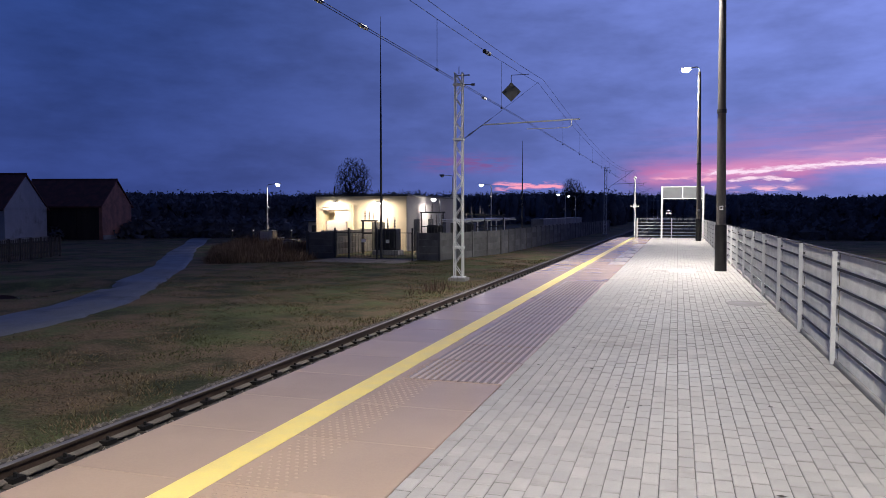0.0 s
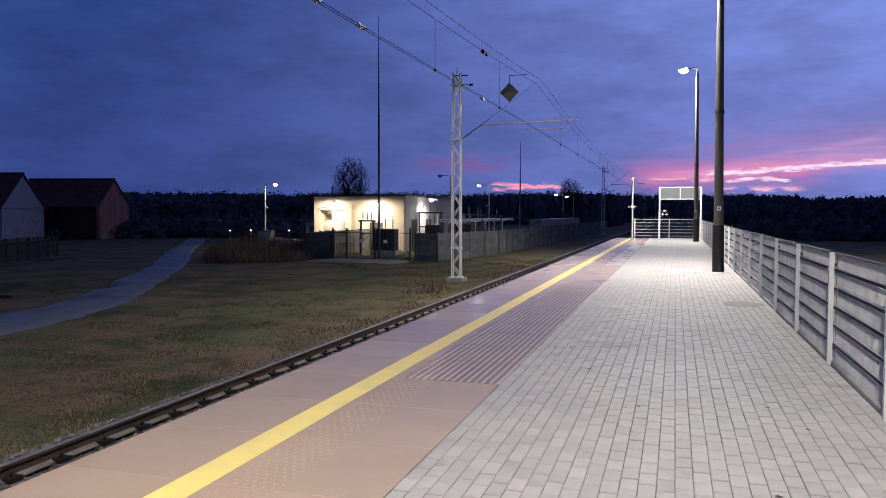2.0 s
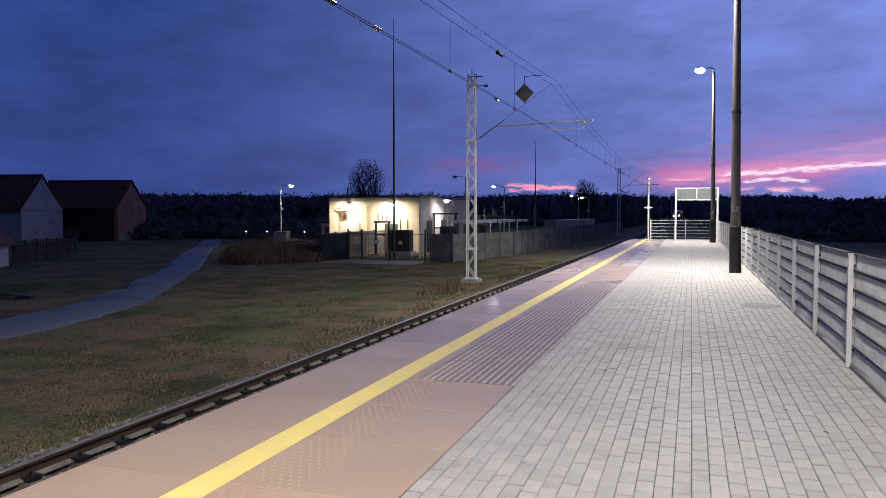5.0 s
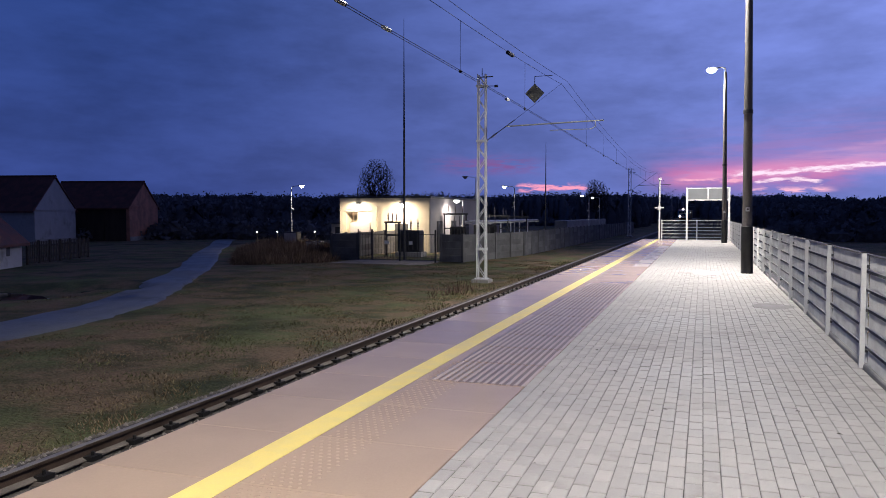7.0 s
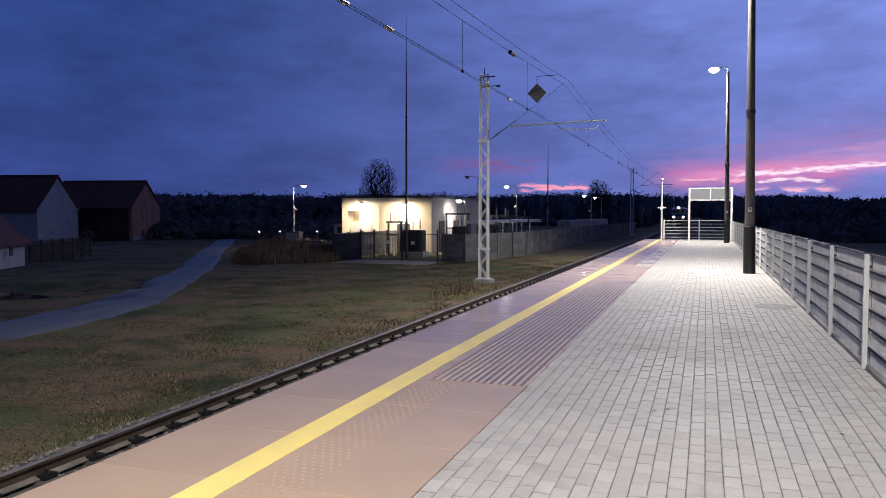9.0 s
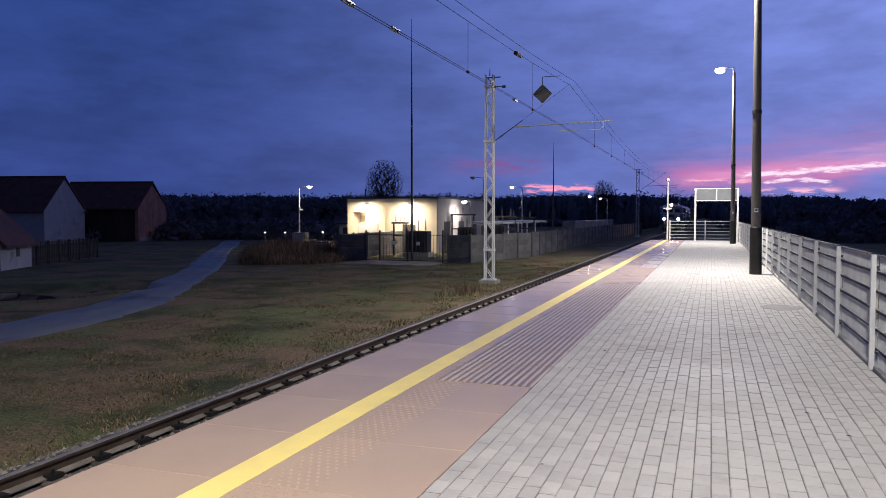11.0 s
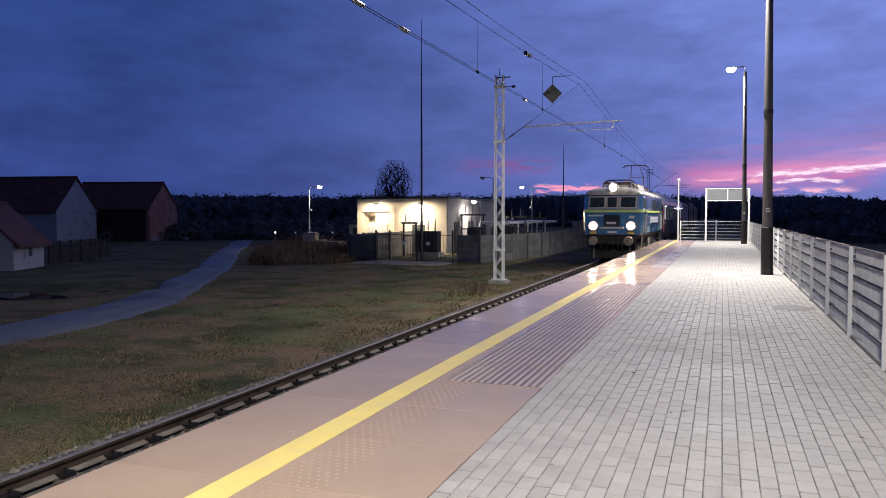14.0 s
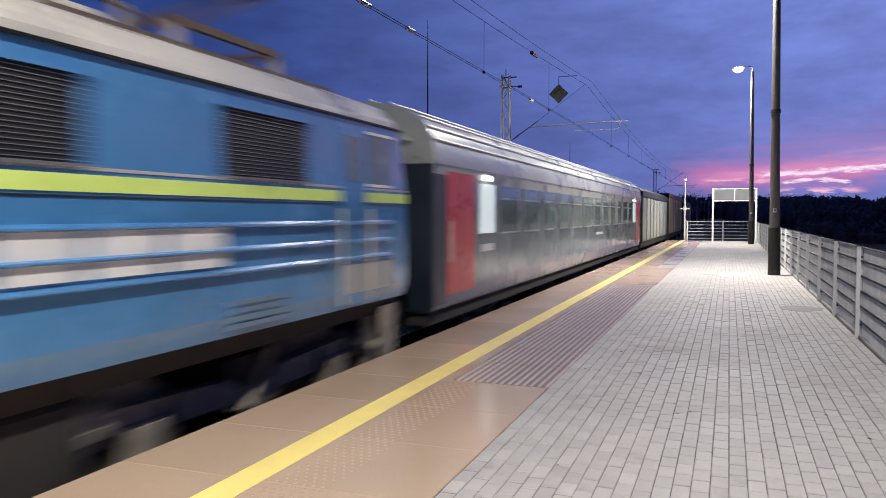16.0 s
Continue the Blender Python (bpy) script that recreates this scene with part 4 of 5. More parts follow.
# ---- growth ----
def make_tree(x, y, height, width, seed, label):
    """A bare tree: twig ends scattered through a round crown, each joined to the nearest branch."""
    rnd = random.Random(seed)
    t = thing("tree", (x, y, LAND), label, "tree", group="bare trees")
    ends = []
    while len(ends) < 4200:
        v = Vector((rnd.uniform(-1, 1), rnd.uniform(-1, 1), rnd.uniform(-1, 1)))
        lump = 1 + 0.22 * noise.noise(v * 1.7 + Vector((seed, 0, 0)))
        if v.length < lump:
            ends.append(Vector((v.x * width / 2, v.y * width / 2, height * (0.62 + 0.37 * v.z))))
    nodes = [Vector((0.04 * k * rnd.uniform(-1, 1), 0, height * 0.42 * k / 5 - 0.2 * (k == 0))) for k in range(6)]
    above = [-1, 0, 1, 2, 3, 4]
    crotch = nodes[-1]
    ends.sort(key=lambda e: (e - crotch).length)
    spots = np.zeros((12000, 3))
    spots[:6] = [tuple(n) for n in nodes]
    for e in ends:
        n = len(nodes)
        d = np.linalg.norm(spots[3:n] - np.array(e), axis=1) + 0.25 * np.maximum(0, spots[3:n, 2] - e.z)
        k = int(d.argmin()) + 3
        a = nodes[k]
        if (e - a).length > 0.35:
            m = a.lerp(e, 0.5) + Vector((rnd.uniform(-0.1, 0.1), rnd.uniform(-0.1, 0.1), rnd.uniform(0.0, 0.15)))
            spots[n] = tuple(m)
            nodes.append(m)
            above.append(k)
            k, n = n, n + 1
        spots[n] = tuple(e)
        nodes.append(e)
        above.append(k)
    load = [1] * len(nodes)
    for k in range(len(nodes) - 1, 0, -1):
        load[above[k]] += load[k]
    trunk, twigs = Shape(), Shape()
    for k in range(1, len(nodes)):
        r = 0.0125 * load[k] ** 0.34
        (trunk if load[k] > 60 else twigs).tube(nodes[above[k]], nodes[k], 0.0125 * min(load[above[k]], load[k] * 2) ** 0.34, r, 6 if load[k] > 60 else 3, False)
    part("trunk", trunk, BARK, t)
    part("crown", twigs, BARK, t, "dense bare twigs")


make_tree(-41.5, 95.0, 10.3, 5.0, 4, "bare leafless tree standing behind the substation")
make_tree(-19.5, 150.0, 9.8, 5.0, 9, "bare leafless tree beside the line")


def make_growth():
    rnd = random.Random(21)
    woods = Shape()

    def blob(x, y, z0, r, h):
        n, vs, fs = 6, [], []
        rings = ((0.0, 0.4), (0.50, 0.62), (0.82, 0.34))
        for u, k in rings:
            a0 = rnd.random() * 6
            vs += [(x + r * k * rnd.uniform(0.7, 1.25) * math.cos(a0 + i * 1.047), y + r * k * rnd.uniform(0.7, 1.25) * math.sin(a0 + i * 1.047), z0 + h * (u + rnd.uniform(-0.07, 0.07))) for i in range(n)]
        vs.append((x + rnd.uniform(-0.3, 0.3) * r, y, z0 + h * rnd.uniform(0.88, 0.93)))
        for j in range(2):
            fs += [(j * n + i, j * n + (i + 1) % n, (j + 1) * n + (i + 1) % n, (j + 1) * n + i) for i in range(n)]
        fs += [(2 * n + i, 2 * n + (i + 1) % n, 3 * n) for i in range(n)]
        woods.add(vs, fs)
        # leaf and twig clumps over the crown
        for _ in range(90 if y < 140 else 32):
            a, u = rnd.random() * 6.283, rnd.uniform(0.05, 1.0)
            k = r * min(1.0, 1.5 * math.sqrt(1 - u) + 0.06) * rnd.uniform(0.75, 1.05)
            c = (x + k * math.cos(a), y + k * math.sin(a), z0 + h * u * rnd.uniform(0.95, 1.01))
            q = 0.13 * r + 0.15
            woods.add([(c[0] + rnd.uniform(-q, q), c[1] + rnd.uniform(-q, q), c[2] + rnd.uniform(-q, q)) for _ in range(3)], [(0, 1, 2)])

    # far woods, and the nearer ones behind the farm and across the field
    for k in range(6800):
        deg = rnd.uniform(-66, 52)
        a = radians(deg)
        near = deg < -26.5 or deg > 5.0
        d = rnd.uniform(98, 128) if near and k % 3 else rnd.uniform(250, 300)
        h = d * (0.0325 if deg < 0 else 0.0275) + 2.5
        h *= 1 + 0.07 * noise.noise(Vector((deg * 0.16, 0, 0))) + 0.04 * noise.noise(Vector((deg * 0.9, 3, 0)))
        x, y = d * math.sin(a), d * math.cos(a)
        if abs(x - TRACK) < 6:
            continue
        s = d / 270
        blob(x, y, LAND - 0.5, rnd.uniform(1.5, 2.8) * (0.45 + 0.55 * s), h * rnd.uniform(0.72, 0.99))
    for k in range(420):
        deg = rnd.uniform(-9, 8)
        d = rnd.uniform(640, 690)
        blob(d * math.sin(radians(deg)), d * math.cos(radians(deg)), LAND - 0.5, rnd.uniform(3.0, 6.0), rnd.uniform(16.0, 21.0))
    # taller copse closing the view along the line
    for k in range(260):
        x, y = rnd.choice((rnd.uniform(-26, -12.5), rnd.uniform(2, 16))), rnd.uniform(150, 215)
        blob(x, y, LAND - 0.5, rnd.uniform(0.9, 2.0), rnd.uniform(4.5, 8.6) * (1.0 if x < 0 else 0.8))
    ob = part("woods", woods, PINE)
    ob.data.polygons.foreach_set("use_smooth", [True] * len(ob.data.polygons))
    tagged(ob, "dark distant woodland along the horizon", "woods", kind="stuff")
    me = Shape()
    woods = me
    for k in range(1500):
        deg = rnd.uniform(-60, 48)
        a = radians(deg)
        d = rnd.uniform(88, 100) if deg < -26.5 or deg > 5.0 else rnd.uniform(170, 250)
        x, y = d * math.sin(a), d * math.cos(a)
        if abs(x - TRACK) < 9:
            continue
        blob(x, y, LAND - 0.3, rnd.uniform(0.8, 2.0), rnd.uniform(1.2, 2.8))
    tagged(part("hedgerow", me, PINE), "dark scrub and hedges in front of the woods", "hedge", kind="stuff")

    def blades(shape, x, y, h, lean, w):
        a = rnd.random() * 6.283
        z = lie(x, y) - 0.02
        dx, dy = math.cos(a) * w, math.sin(a) * w
        lx, ly = rnd.uniform(-lean, lean), rnd.uniform(-lean, lean)
        shape.add([(x - dx, y - dy, z), (x + dx, y + dy, z), (x + lx, y + ly, z + h)], [(0, 1, 2)])

    turf = Shape()
    for k in range(130000):
        y = 3 + 42 * rnd.random() ** 1.5
        x = -6.98 - 13.5 * rnd.random() ** 1.35
        tuft = noise.noise(Vector((x * 0.8, y * 0.8, 2)))
        if tuft < -0.25:
            continue
        if -20 < x < -14 and y < 22:
            if rnd.random() < 0.9:
                continue
        h = (0.030 + 0.045 * max(0, tuft + 0.2)) * rnd.uniform(0.6, 1.5)
        if abs(x + 7.6) < 0.35 and rnd.random() < 0.15:
            h *= 2.2
        blades(turf, x, y, h, 0.09, 0.010 + 0.0005 * y)
    me = bpy.data.meshes.new("grass")
    me.from_pydata(turf.v, [], turf.f)
    me.materials.append(BLADE)
    tagged(part("grass", me, None), "short tufted winter grass, green and straw brown", "grass", kind="stuff")

    weeds = Shape()
    for k in range(42000):
        x, y = rnd.uniform(-36, -20.4), rnd.uniform(36.0, 51.0)
        edge = x - (-23.6 - 0.63 * (y - 34.6))
        if edge < 0 or (y > 41.4 and x > -22.0) or y < 36 + 0.9 * max(0, x + 23.6):
            continue
        h = min(1.0, 0.35 + edge * 0.35) * (0.45 + 0.75 * max(0.0, 0.6 + noise.noise(Vector((x * 0.45, y * 0.45, 7)))))
        if x > -22.5:
            h *= 0.5
        blades(weeds, x, y, h * rnd.uniform(0.45, 1.2), 0.35, 0.022)
    for k in range(260):
        blades(weeds, rnd.gauss(-8.3, 0.3), rnd.gauss(26.0, 0.9), rnd.uniform(0.15, 0.6), 0.16, 0.010)
    me = bpy.data.meshes.new("weeds")
    me.from_pydata(weeds.v, [], weeds.f)
    me.materials.append(STRAW)
    tagged(part("weeds", me, None), "tall dry brown weeds and brambles", "weeds", kind="stuff")


make_growth()


# ---- train ----
BLUE = surface("blue_loco_paint", (0.050, 0.185, 0.400), 0.22, spec=0.6, coat=1.0, vary=0.10, scale=1.0, grain=30, bump=0.03, other=(0.065, 0.17, 0.33), patch=(0.55, 0.8))
LIME = surface("lime_stripe_paint", (0.58, 0.74, 0.18), 0.35, vary=0.06, scale=2, grain=30, bump=0.02)
SILVER = surface("dusty_grey_roof", (0.60, 0.56, 0.48), 0.30, metal=0.2, vary=0.14, scale=1.2, grain=30, bump=0.08, other=(0.30, 0.27, 0.24), patch=(0.58, 0.8))
CABCR = surface("pale_grey_cab_paint", (0.36, 0.36, 0.345), 0.4, vary=0.08, scale=2, grain=40, bump=0.03)
DIRTY = surface("grimy_underframe", (0.026, 0.022, 0.020), 0.9, vary=0.4, scale=3, grain=40, bump=0.3)
DUSTY = surface("dusty_bogie_steel", (0.27, 0.235, 0.20), 0.7, metal=0.2, vary=0.35, scale=4, grain=40, bump=0.2)
RUSTY = surface("rust_brown_steel", (0.105, 0.070, 0.055), 0.7, vary=0.3, scale=3, grain=40, bump=0.2)
LETTER = surface("white_side_marking", (0.66, 0.66, 0.66), 0.4, vary=0.08, scale=3, grain=40, bump=0)
AMBER = surface("yellow_plate", (0.72, 0.55, 0.10), 0.45, vary=0.1, scale=3, grain=40)
LOUVRE = surface("black_louvre_recess", (0.008, 0.009, 0.011), 0.6, vary=0.3, scale=3, grain=40)
COACHP = surface("dark_coach_paint", (0.080, 0.112, 0.128), 0.26, coat=0.6, vary=0.12, scale=0.9, grain=30, bump=0.03)
COACHR = surface("silver_coach_roof", (0.38, 0.40, 0.39), 0.33, metal=0.3, vary=0.14, scale=1.0, grain=25, bump=0.06)
NAVY = surface("dark_navy_paint", (0.012, 0.018, 0.030), 0.4, vary=0.15, scale=1, grain=30, bump=0.02)
RED = surface("red_door_paint", (0.52, 0.045, 0.050), 0.35, vary=0.08, scale=2, grain=40, bump=0.03)
WAGON = surface("grey_green_wagon_side", (0.34, 0.36, 0.34), 0.5, vary=0.15, scale=1, grain=30, bump=0.1)
TAN = surface("tan_wagon_side", (0.36, 0.27, 0.20), 0.6, vary=0.2, scale=1, grain=30, bump=0.1)
SLAT = surface("dull_louvre_slat", (0.17, 0.17, 0.175), 0.4, metal=0.3, vary=0.15, scale=3, grain=40)
FADED = surface("faded_blue_panel", (0.13, 0.20, 0.28), 0.4, vary=0.12, scale=2, grain=40)
# teal glass lightened in colour to stand in for reflections
COACHGLASS = glassy("painted_reflection_glass", (0.13, 0.165, 0.17), 0.10)
PANE = glassy("dark_window_glass", (0.030, 0.038, 0.042), 0.05)
HEAD = shining("lit_headlamp", (1.0, 0.70, 0.60), 120.0)
# added glow that paints the red fringe and bloom round each headlamp
GLOWRIM = shining("lens_fringe_glow", (1.0, 0.50, 0.42), 2.6)
DIMHEAD = shining("lit_side_window", (0.85, 1.0, 1.0), 0.28)
SIDELAMP = shining("lit_vestibule_lamp", (1.0, 0.95, 0.92), 7.0)
TRAIN = []


def loft(shape, levels, y1, corner=0.28):
    """A car body: plan outlines with cut corners, stacked. levels: height, half width, how far the ends are drawn in."""
    rings = []
    for z, hx, f in levels:
        c = min(corner, hx * 0.5)
        half = [(-hx, f + c * 0.9), (-hx + c * 0.35, f + c * 0.28), (-hx + c, f + 0.05), (0, f), (hx - c, f + 0.05), (hx - c * 0.35, f + c * 0.28), (hx, f + c * 0.9)]
        rings.append([(x, y, z) for x, y in half] + [(x, y1 - y, z) for x, y in reversed(half)])
    n = len(rings[0])
    vs = [p for r in rings for p in r]
    fs = [(j * n + i, j * n + (i + 1) % n, (j + 1) * n + (i + 1) % n, (j + 1) * n + i) for j in range(len(rings) - 1) for i in range(n)]
    fs += [tuple(range(n - 1, -1, -1)), tuple(range((len(rings) - 1) * n, len(rings) * n))]
    return shape.add(vs, fs)


def bogie(parent, y, base, r):
    b = part("bogie", Shape().box(-1.12, 1.12, y - 0.35, y + 0.35, 0.0, 0.28), DIRTY, parent)
    for sx in (-1, 1):
        x = sx * 1.06
        f = [(y - base / 2 - 0.75, 0.02), (y - base / 2 - 0.3, 0.16), (y - 0.5, 0.10), (y, -0.08), (y + 0.5, 0.10), (y + base / 2 + 0.3, 0.16), (y + base / 2 + 0.75, 0.02), (y + base / 2 + 0.7, -0.10), (y + 0.5, -0.12), (y, -0.28), (y - 0.5, -0.12), (y - base / 2 - 0.7, -0.10)]
        part("side_frame", Shape().prism(f, "x", x - 0.06, x + 0.06), DUSTY, b)
        for e in (-1, 1):
            yy = y + e * base / 2
            w = Shape().tube((sx * 0.70, yy, RAIL + r), (sx * 0.83, yy, RAIL + r), r, r, 24).tube((sx * 0.83, yy, RAIL + r), (sx * 0.86, yy, RAIL + r), r * 0.80, r * 0.76, 24)
            part("wheel", w, DUSTY, b)
            part("axle_box", Shape().pad(x - 0.14, x + 0.14, yy - 0.18, yy + 0.18, RAIL + r - 0.16, RAIL + r + 0.20, 0.03), DUSTY, b)
            for d in (-0.32, 0.32):
                part("spring", Shape().tube((x, yy + d, RAIL + r - 0.05), (x, yy + d, 0.12), 0.085, 0.085, 10), DIRTY, b)
        part("damper", Shape().tube((x + sx * 0.1, y - 0.2, -0.2), (x + sx * 0.1, y + 0.25, 0.35), 0.05, 0.04, 8), DUSTY, b)
        part("brake_rod", Shape().tube((x + sx * 0.08, y - base / 2, -0.32), (x + sx * 0.08, y + base / 2, -0.30), 0.03, 0.03, 6), DUSTY, b)


def buffers(parent, y, out):
    for sx in (-0.875, 0.875):
        b = part("buffer", Shape().tube((sx, y, 0.27), (sx, y + out * 0.38, 0.27), 0.10, 0.10, 12), DIRTY, parent)
        part("buffer_head", Shape().tube((sx, y + out * 0.38, 0.27), (sx, y + out * 0.45, 0.27), 0.24, 0.22, 16), DUSTY, b)
    part("coupling", Shape().box(-0.12, 0.12, min(y, y + out * 0.4), max(y, y + out * 0.4), 0.10, 0.35), DIRTY, parent)


def pantograph(parent, y, raised, flip=1):
    p = part("pantograph", Shape().box(-0.75, 0.75, y - 0.85, y - 0.78, 3.26, 3.33).box(-0.75, 0.75, y + 0.78, y + 0.85, 3.26, 3.33).box(-0.75, -0.68, y - 0.78, y + 0.78, 3.26, 3.33).box(0.68, 0.75, y - 0.78, y + 0.78, 3.26, 3.33), RUSTY, parent, "rusty roof pantograph")
    for sx in (-0.7, 0.7):
        for sy in (-0.8, 0.8):
            part("insulator", Shape().tube((sx, y + sy, 3.0), (sx, y + sy, 3.27), 0.07, 0.06, 8), PORCELAIN, p)
    top = CONTACT - 0.02 if raised else 3.52
    knee = (y + flip * (1.15 if raised else 1.5), 4.05 if raised else 3.42)
    head = y - flip * (0.05 if raised else -0.1)
    for sx in (-1, 1):
        part("lower_arm", Shape().tube((sx * 0.55, y - flip * 0.5, 3.33), (sx * 0.42, knee[0], knee[1]), 0.032, 0.028, 6), RUSTY, p)
        part("upper_arm", Shape().tube((sx * 0.42, knee[0], knee[1]), (sx * 0.25, head, top - 0.08), 0.024, 0.02, 6), RUSTY, p)
    part("brace", Shape().tube((-0.42, knee[0], knee[1]), (0.42, knee[0], knee[1]), 0.02, 0.02, 6), RUSTY, p)
    for d in (-0.18, 0.18):
        part("collector", Shape().path([(-0.80, head + d, top - 0.17), (-0.58, head + d, top - 0.03), (0.58, head + d, top - 0.03), (0.80, head + d, top - 0.17)], 0.026, 6), DIRTY, p)


def make_loco():
    L = 13.75
    e = thing("locomotive", (TRACK, 489, 0), "blue electric locomotive with a lime stripe and lit headlamps", "locomotive")
    part("body", loft(Shape(), [(0.58, 1.47, 0.02), (0.75, 1.50, -0.02), (1.25, 1.50, -0.04), (1.85, 1.50, 0.0), (2.62, 1.48, 0.20)], L), BLUE, e, "blue painted steel body")
    part("roof", loft(Shape(), [(2.62, 1.50, 0.17), (2.68, 1.50, 0.18), (2.85, 1.36, 0.30), (2.98, 1.02, 0.52), (3.05, 0.50, 0.85)], L, 0.45), SILVER, e, "dusty grey curved roof", smooth=True)
    part("gutter", loft(Shape(), [(2.600, 1.510, 0.16), (2.622, 1.514, 0.16)], L), BLACK, e)
    part("stripe", loft(Shape(), [(1.725, 1.508, -0.016), (1.835, 1.508, -0.010)], L), LIME, e, "lime yellow stripe")
    part("pinstripe", loft(Shape(), [(1.690, 1.506, -0.017), (1.705, 1.506, -0.017)], L), BLACK, e)
    part("pinstripe", loft(Shape(), [(1.862, 1.506, -0.006), (1.885, 1.505, 0.0)], L), CABCR, e)
    part("skirt", loft(Shape(), [(0.40, 1.36, 0.15), (0.578, 1.42, 0.08)], L), DIRTY, e, "dirty black frame")
    lean = math.atan2(0.20, 0.77)
    for end in (0, 1):
        flip = pose(0, 0, 0) if not end else pose(0, L, 0, 0, 0, 180)

        def fit(s):
            s.v = [tuple(flip @ Vector(v)) for v in s.v]
            return s

        face = Matrix.Translation((0, 0.0, 1.85)) @ Matrix.Rotation(-lean, 4, "X")
        band = part("window_band", fit(Shape().box(-1.22, 1.22, -0.012, 0.10, 0.06, 0.72, face)), CABCR, e, "pale grey windscreen surround")
        for x0, x1 in ((-1.16, -0.42), (-0.25, 0.22), (0.42, 1.16)):
            part("windscreen", fit(Shape().box(x0, x1, -0.028, 0.0, 0.13, 0.66, face)), PANE, band, "dark windscreen glass")
            part("frame", fit(Shape().box(x0 - 0.03, x1 + 0.03, -0.022, 0.0, 0.10, 0.13, face).box(x0 - 0.03, x1 + 0.03, -0.022, 0.0, 0.66, 0.69, face).box(x0 - 0.03, x0, -0.022, 0.0, 0.13, 0.66, face).box(x1, x1 + 0.03, -0.022, 0.0, 0.13, 0.66, face)), SILVER, band)
        for x in (-0.75, 0.78):
            part("wiper", fit(Shape().tube((x, -0.03, 1.93), (x + 0.22, 0.06, 2.38), 0.012, 0.012, 5)), BLACK, e)
        for x in (-0.95, 0.95):
            h = part("headlamp", fit(Shape().tube((x, 0.05, 1.04), (x, -0.10, 1.04), 0.265, 0.25, 24)), SILVER, e, "round headlamp housing", smooth=True)
            part("lens", fit(Shape().tube((x, -0.10, 1.04), (x, -0.125, 1.04), 0.165, 0.148, 24)), HEAD if not end else PORCELAIN, h, "glowing headlamp lens" if not end else "")
            part("rim", fit(Shape().tube((x, -0.098, 1.04), (x, -0.104, 1.04), 0.225, 0.218, 24)), GLOWRIM if not end else SILVER, h, "added glowing ring for the lamp's red fringe" if not end else "")
            part("plate", fit(Shape().box(x - 0.16, x + 0.16, -0.045, 0.0, 0.62, 0.74)), AMBER, e, "yellow end plate")
            part("tail_lamp", fit(Shape().tube((x * 0.72, 0.0, 1.30), (x * 0.72, -0.06, 1.30), 0.06, 0.05, 12)), DULL, e)
        top = part("headlamp", fit(Shape().tube((0, 0.75, 3.0), (0, 0.22, 3.0), 0.24, 0.25, 24).box(-0.2, 0.2, 0.3, 1.1, 2.80, 3.02)), SILVER, e, "roof headlamp housing", smooth=True)
        part("lens", fit(Shape().tube((0, 0.22, 3.0), (0, 0.19, 3.0), 0.172, 0.155, 24)), HEAD if not end else PORCELAIN, top, "glowing headlamp lens" if not end else "")
        part("handrail", fit(Shape().path([(-0.62, -0.08, 0.93), (0.62, -0.08, 0.93)], 0.02, 6).box(-0.60, 0.60, -0.06, 0.02, 0.88, 0.98)), SILVER, e)
        part("centre_panel", fit(Shape().pad(-0.42, 0.40, -0.056, 0.0, 1.02, 1.60, 0.01)), NAVY, e, "dark centre panel")
        part("number_plate", fit(Shape().box(-0.28, 0.20, -0.072, -0.03, 1.12, 1.24)), LETTER, e, "pale plate on the front")
        part("number_plate", fit(Shape().box(-0.24, 0.24, -0.052, -0.02, 0.66, 0.76)), LETTER, e, "pale plate on the front")
        part("marking", fit(Shape().box(0.85, 1.12, -0.045, 0.0, 1.42, 1.56)), LETTER, e, "pale marking")
        part("marking", fit(Shape().box(-1.22, -0.45, -0.045, 0.0, 1.52, 1.60)), LETTER, e, "pale marking")
        part("beam", fit(Shape().pad(-1.22, 1.22, -0.10, 0.25, 0.10, 0.46, 0.03)), DIRTY, e, "dark buffer beam")
        part("plough", fit(Shape().prism([(-1.12, -0.05), (0, -0.24), (1.12, -0.05), (1.08, 0.02), (0, -0.17), (-1.08, 0.02)], "z", -0.60, -0.24)), DIRTY, e)
        for x in (-0.45, -0.2, 0.35, 0.55):
            part("hose", fit(Shape().path([(x, -0.14, 0.25), (x, -0.28, 0.05), (x, -0.26, -0.15)], 0.03, 6)), BLACK, e)
        for sx in (-1.28, 1.28):
            part("step", fit(Shape().box(sx - 0.16, sx + 0.16, 0.45, 0.85, -0.35, -0.31).box(sx - 0.16, sx + 0.16, 0.45, 0.85, 0.0, 0.04).box(sx - 0.16, sx - 0.13, 0.45, 0.85, -0.35, 0.5).box(sx + 0.13, sx + 0.16, 0.45, 0.85, -0.35, 0.5)), DUSTY, e, "pale cab step")
        for x in (-0.9, 0.9):
            part("rail_guard", fit(Shape().tube((x, -0.05, 0.1), (x, -0.1, -0.62), 0.04, 0.04, 6)), DUSTY, e)
    for sx in (-1, 1):
        def strip(name, y0, y1, z0, z1, out, mat, parent=e, label=""):
            a, b = sorted((sx * 1.485, sx * (1.50 + out)))
            return part(name, Shape().box(a, b, y0, y1, z0, z1), mat, parent, label)

        def rib(y0, y1, z):
            lip = [(1.485, z - 0.026), (1.528, z - 0.020), (1.548, z - 0.008), (1.546, z + 0.004), (1.510, z + 0.020), (1.485, z + 0.034)]
            part("rib", Shape().prism([(sx * a, b) for a, b in lip][::sx], "y", y0, y1), BLUE, e)

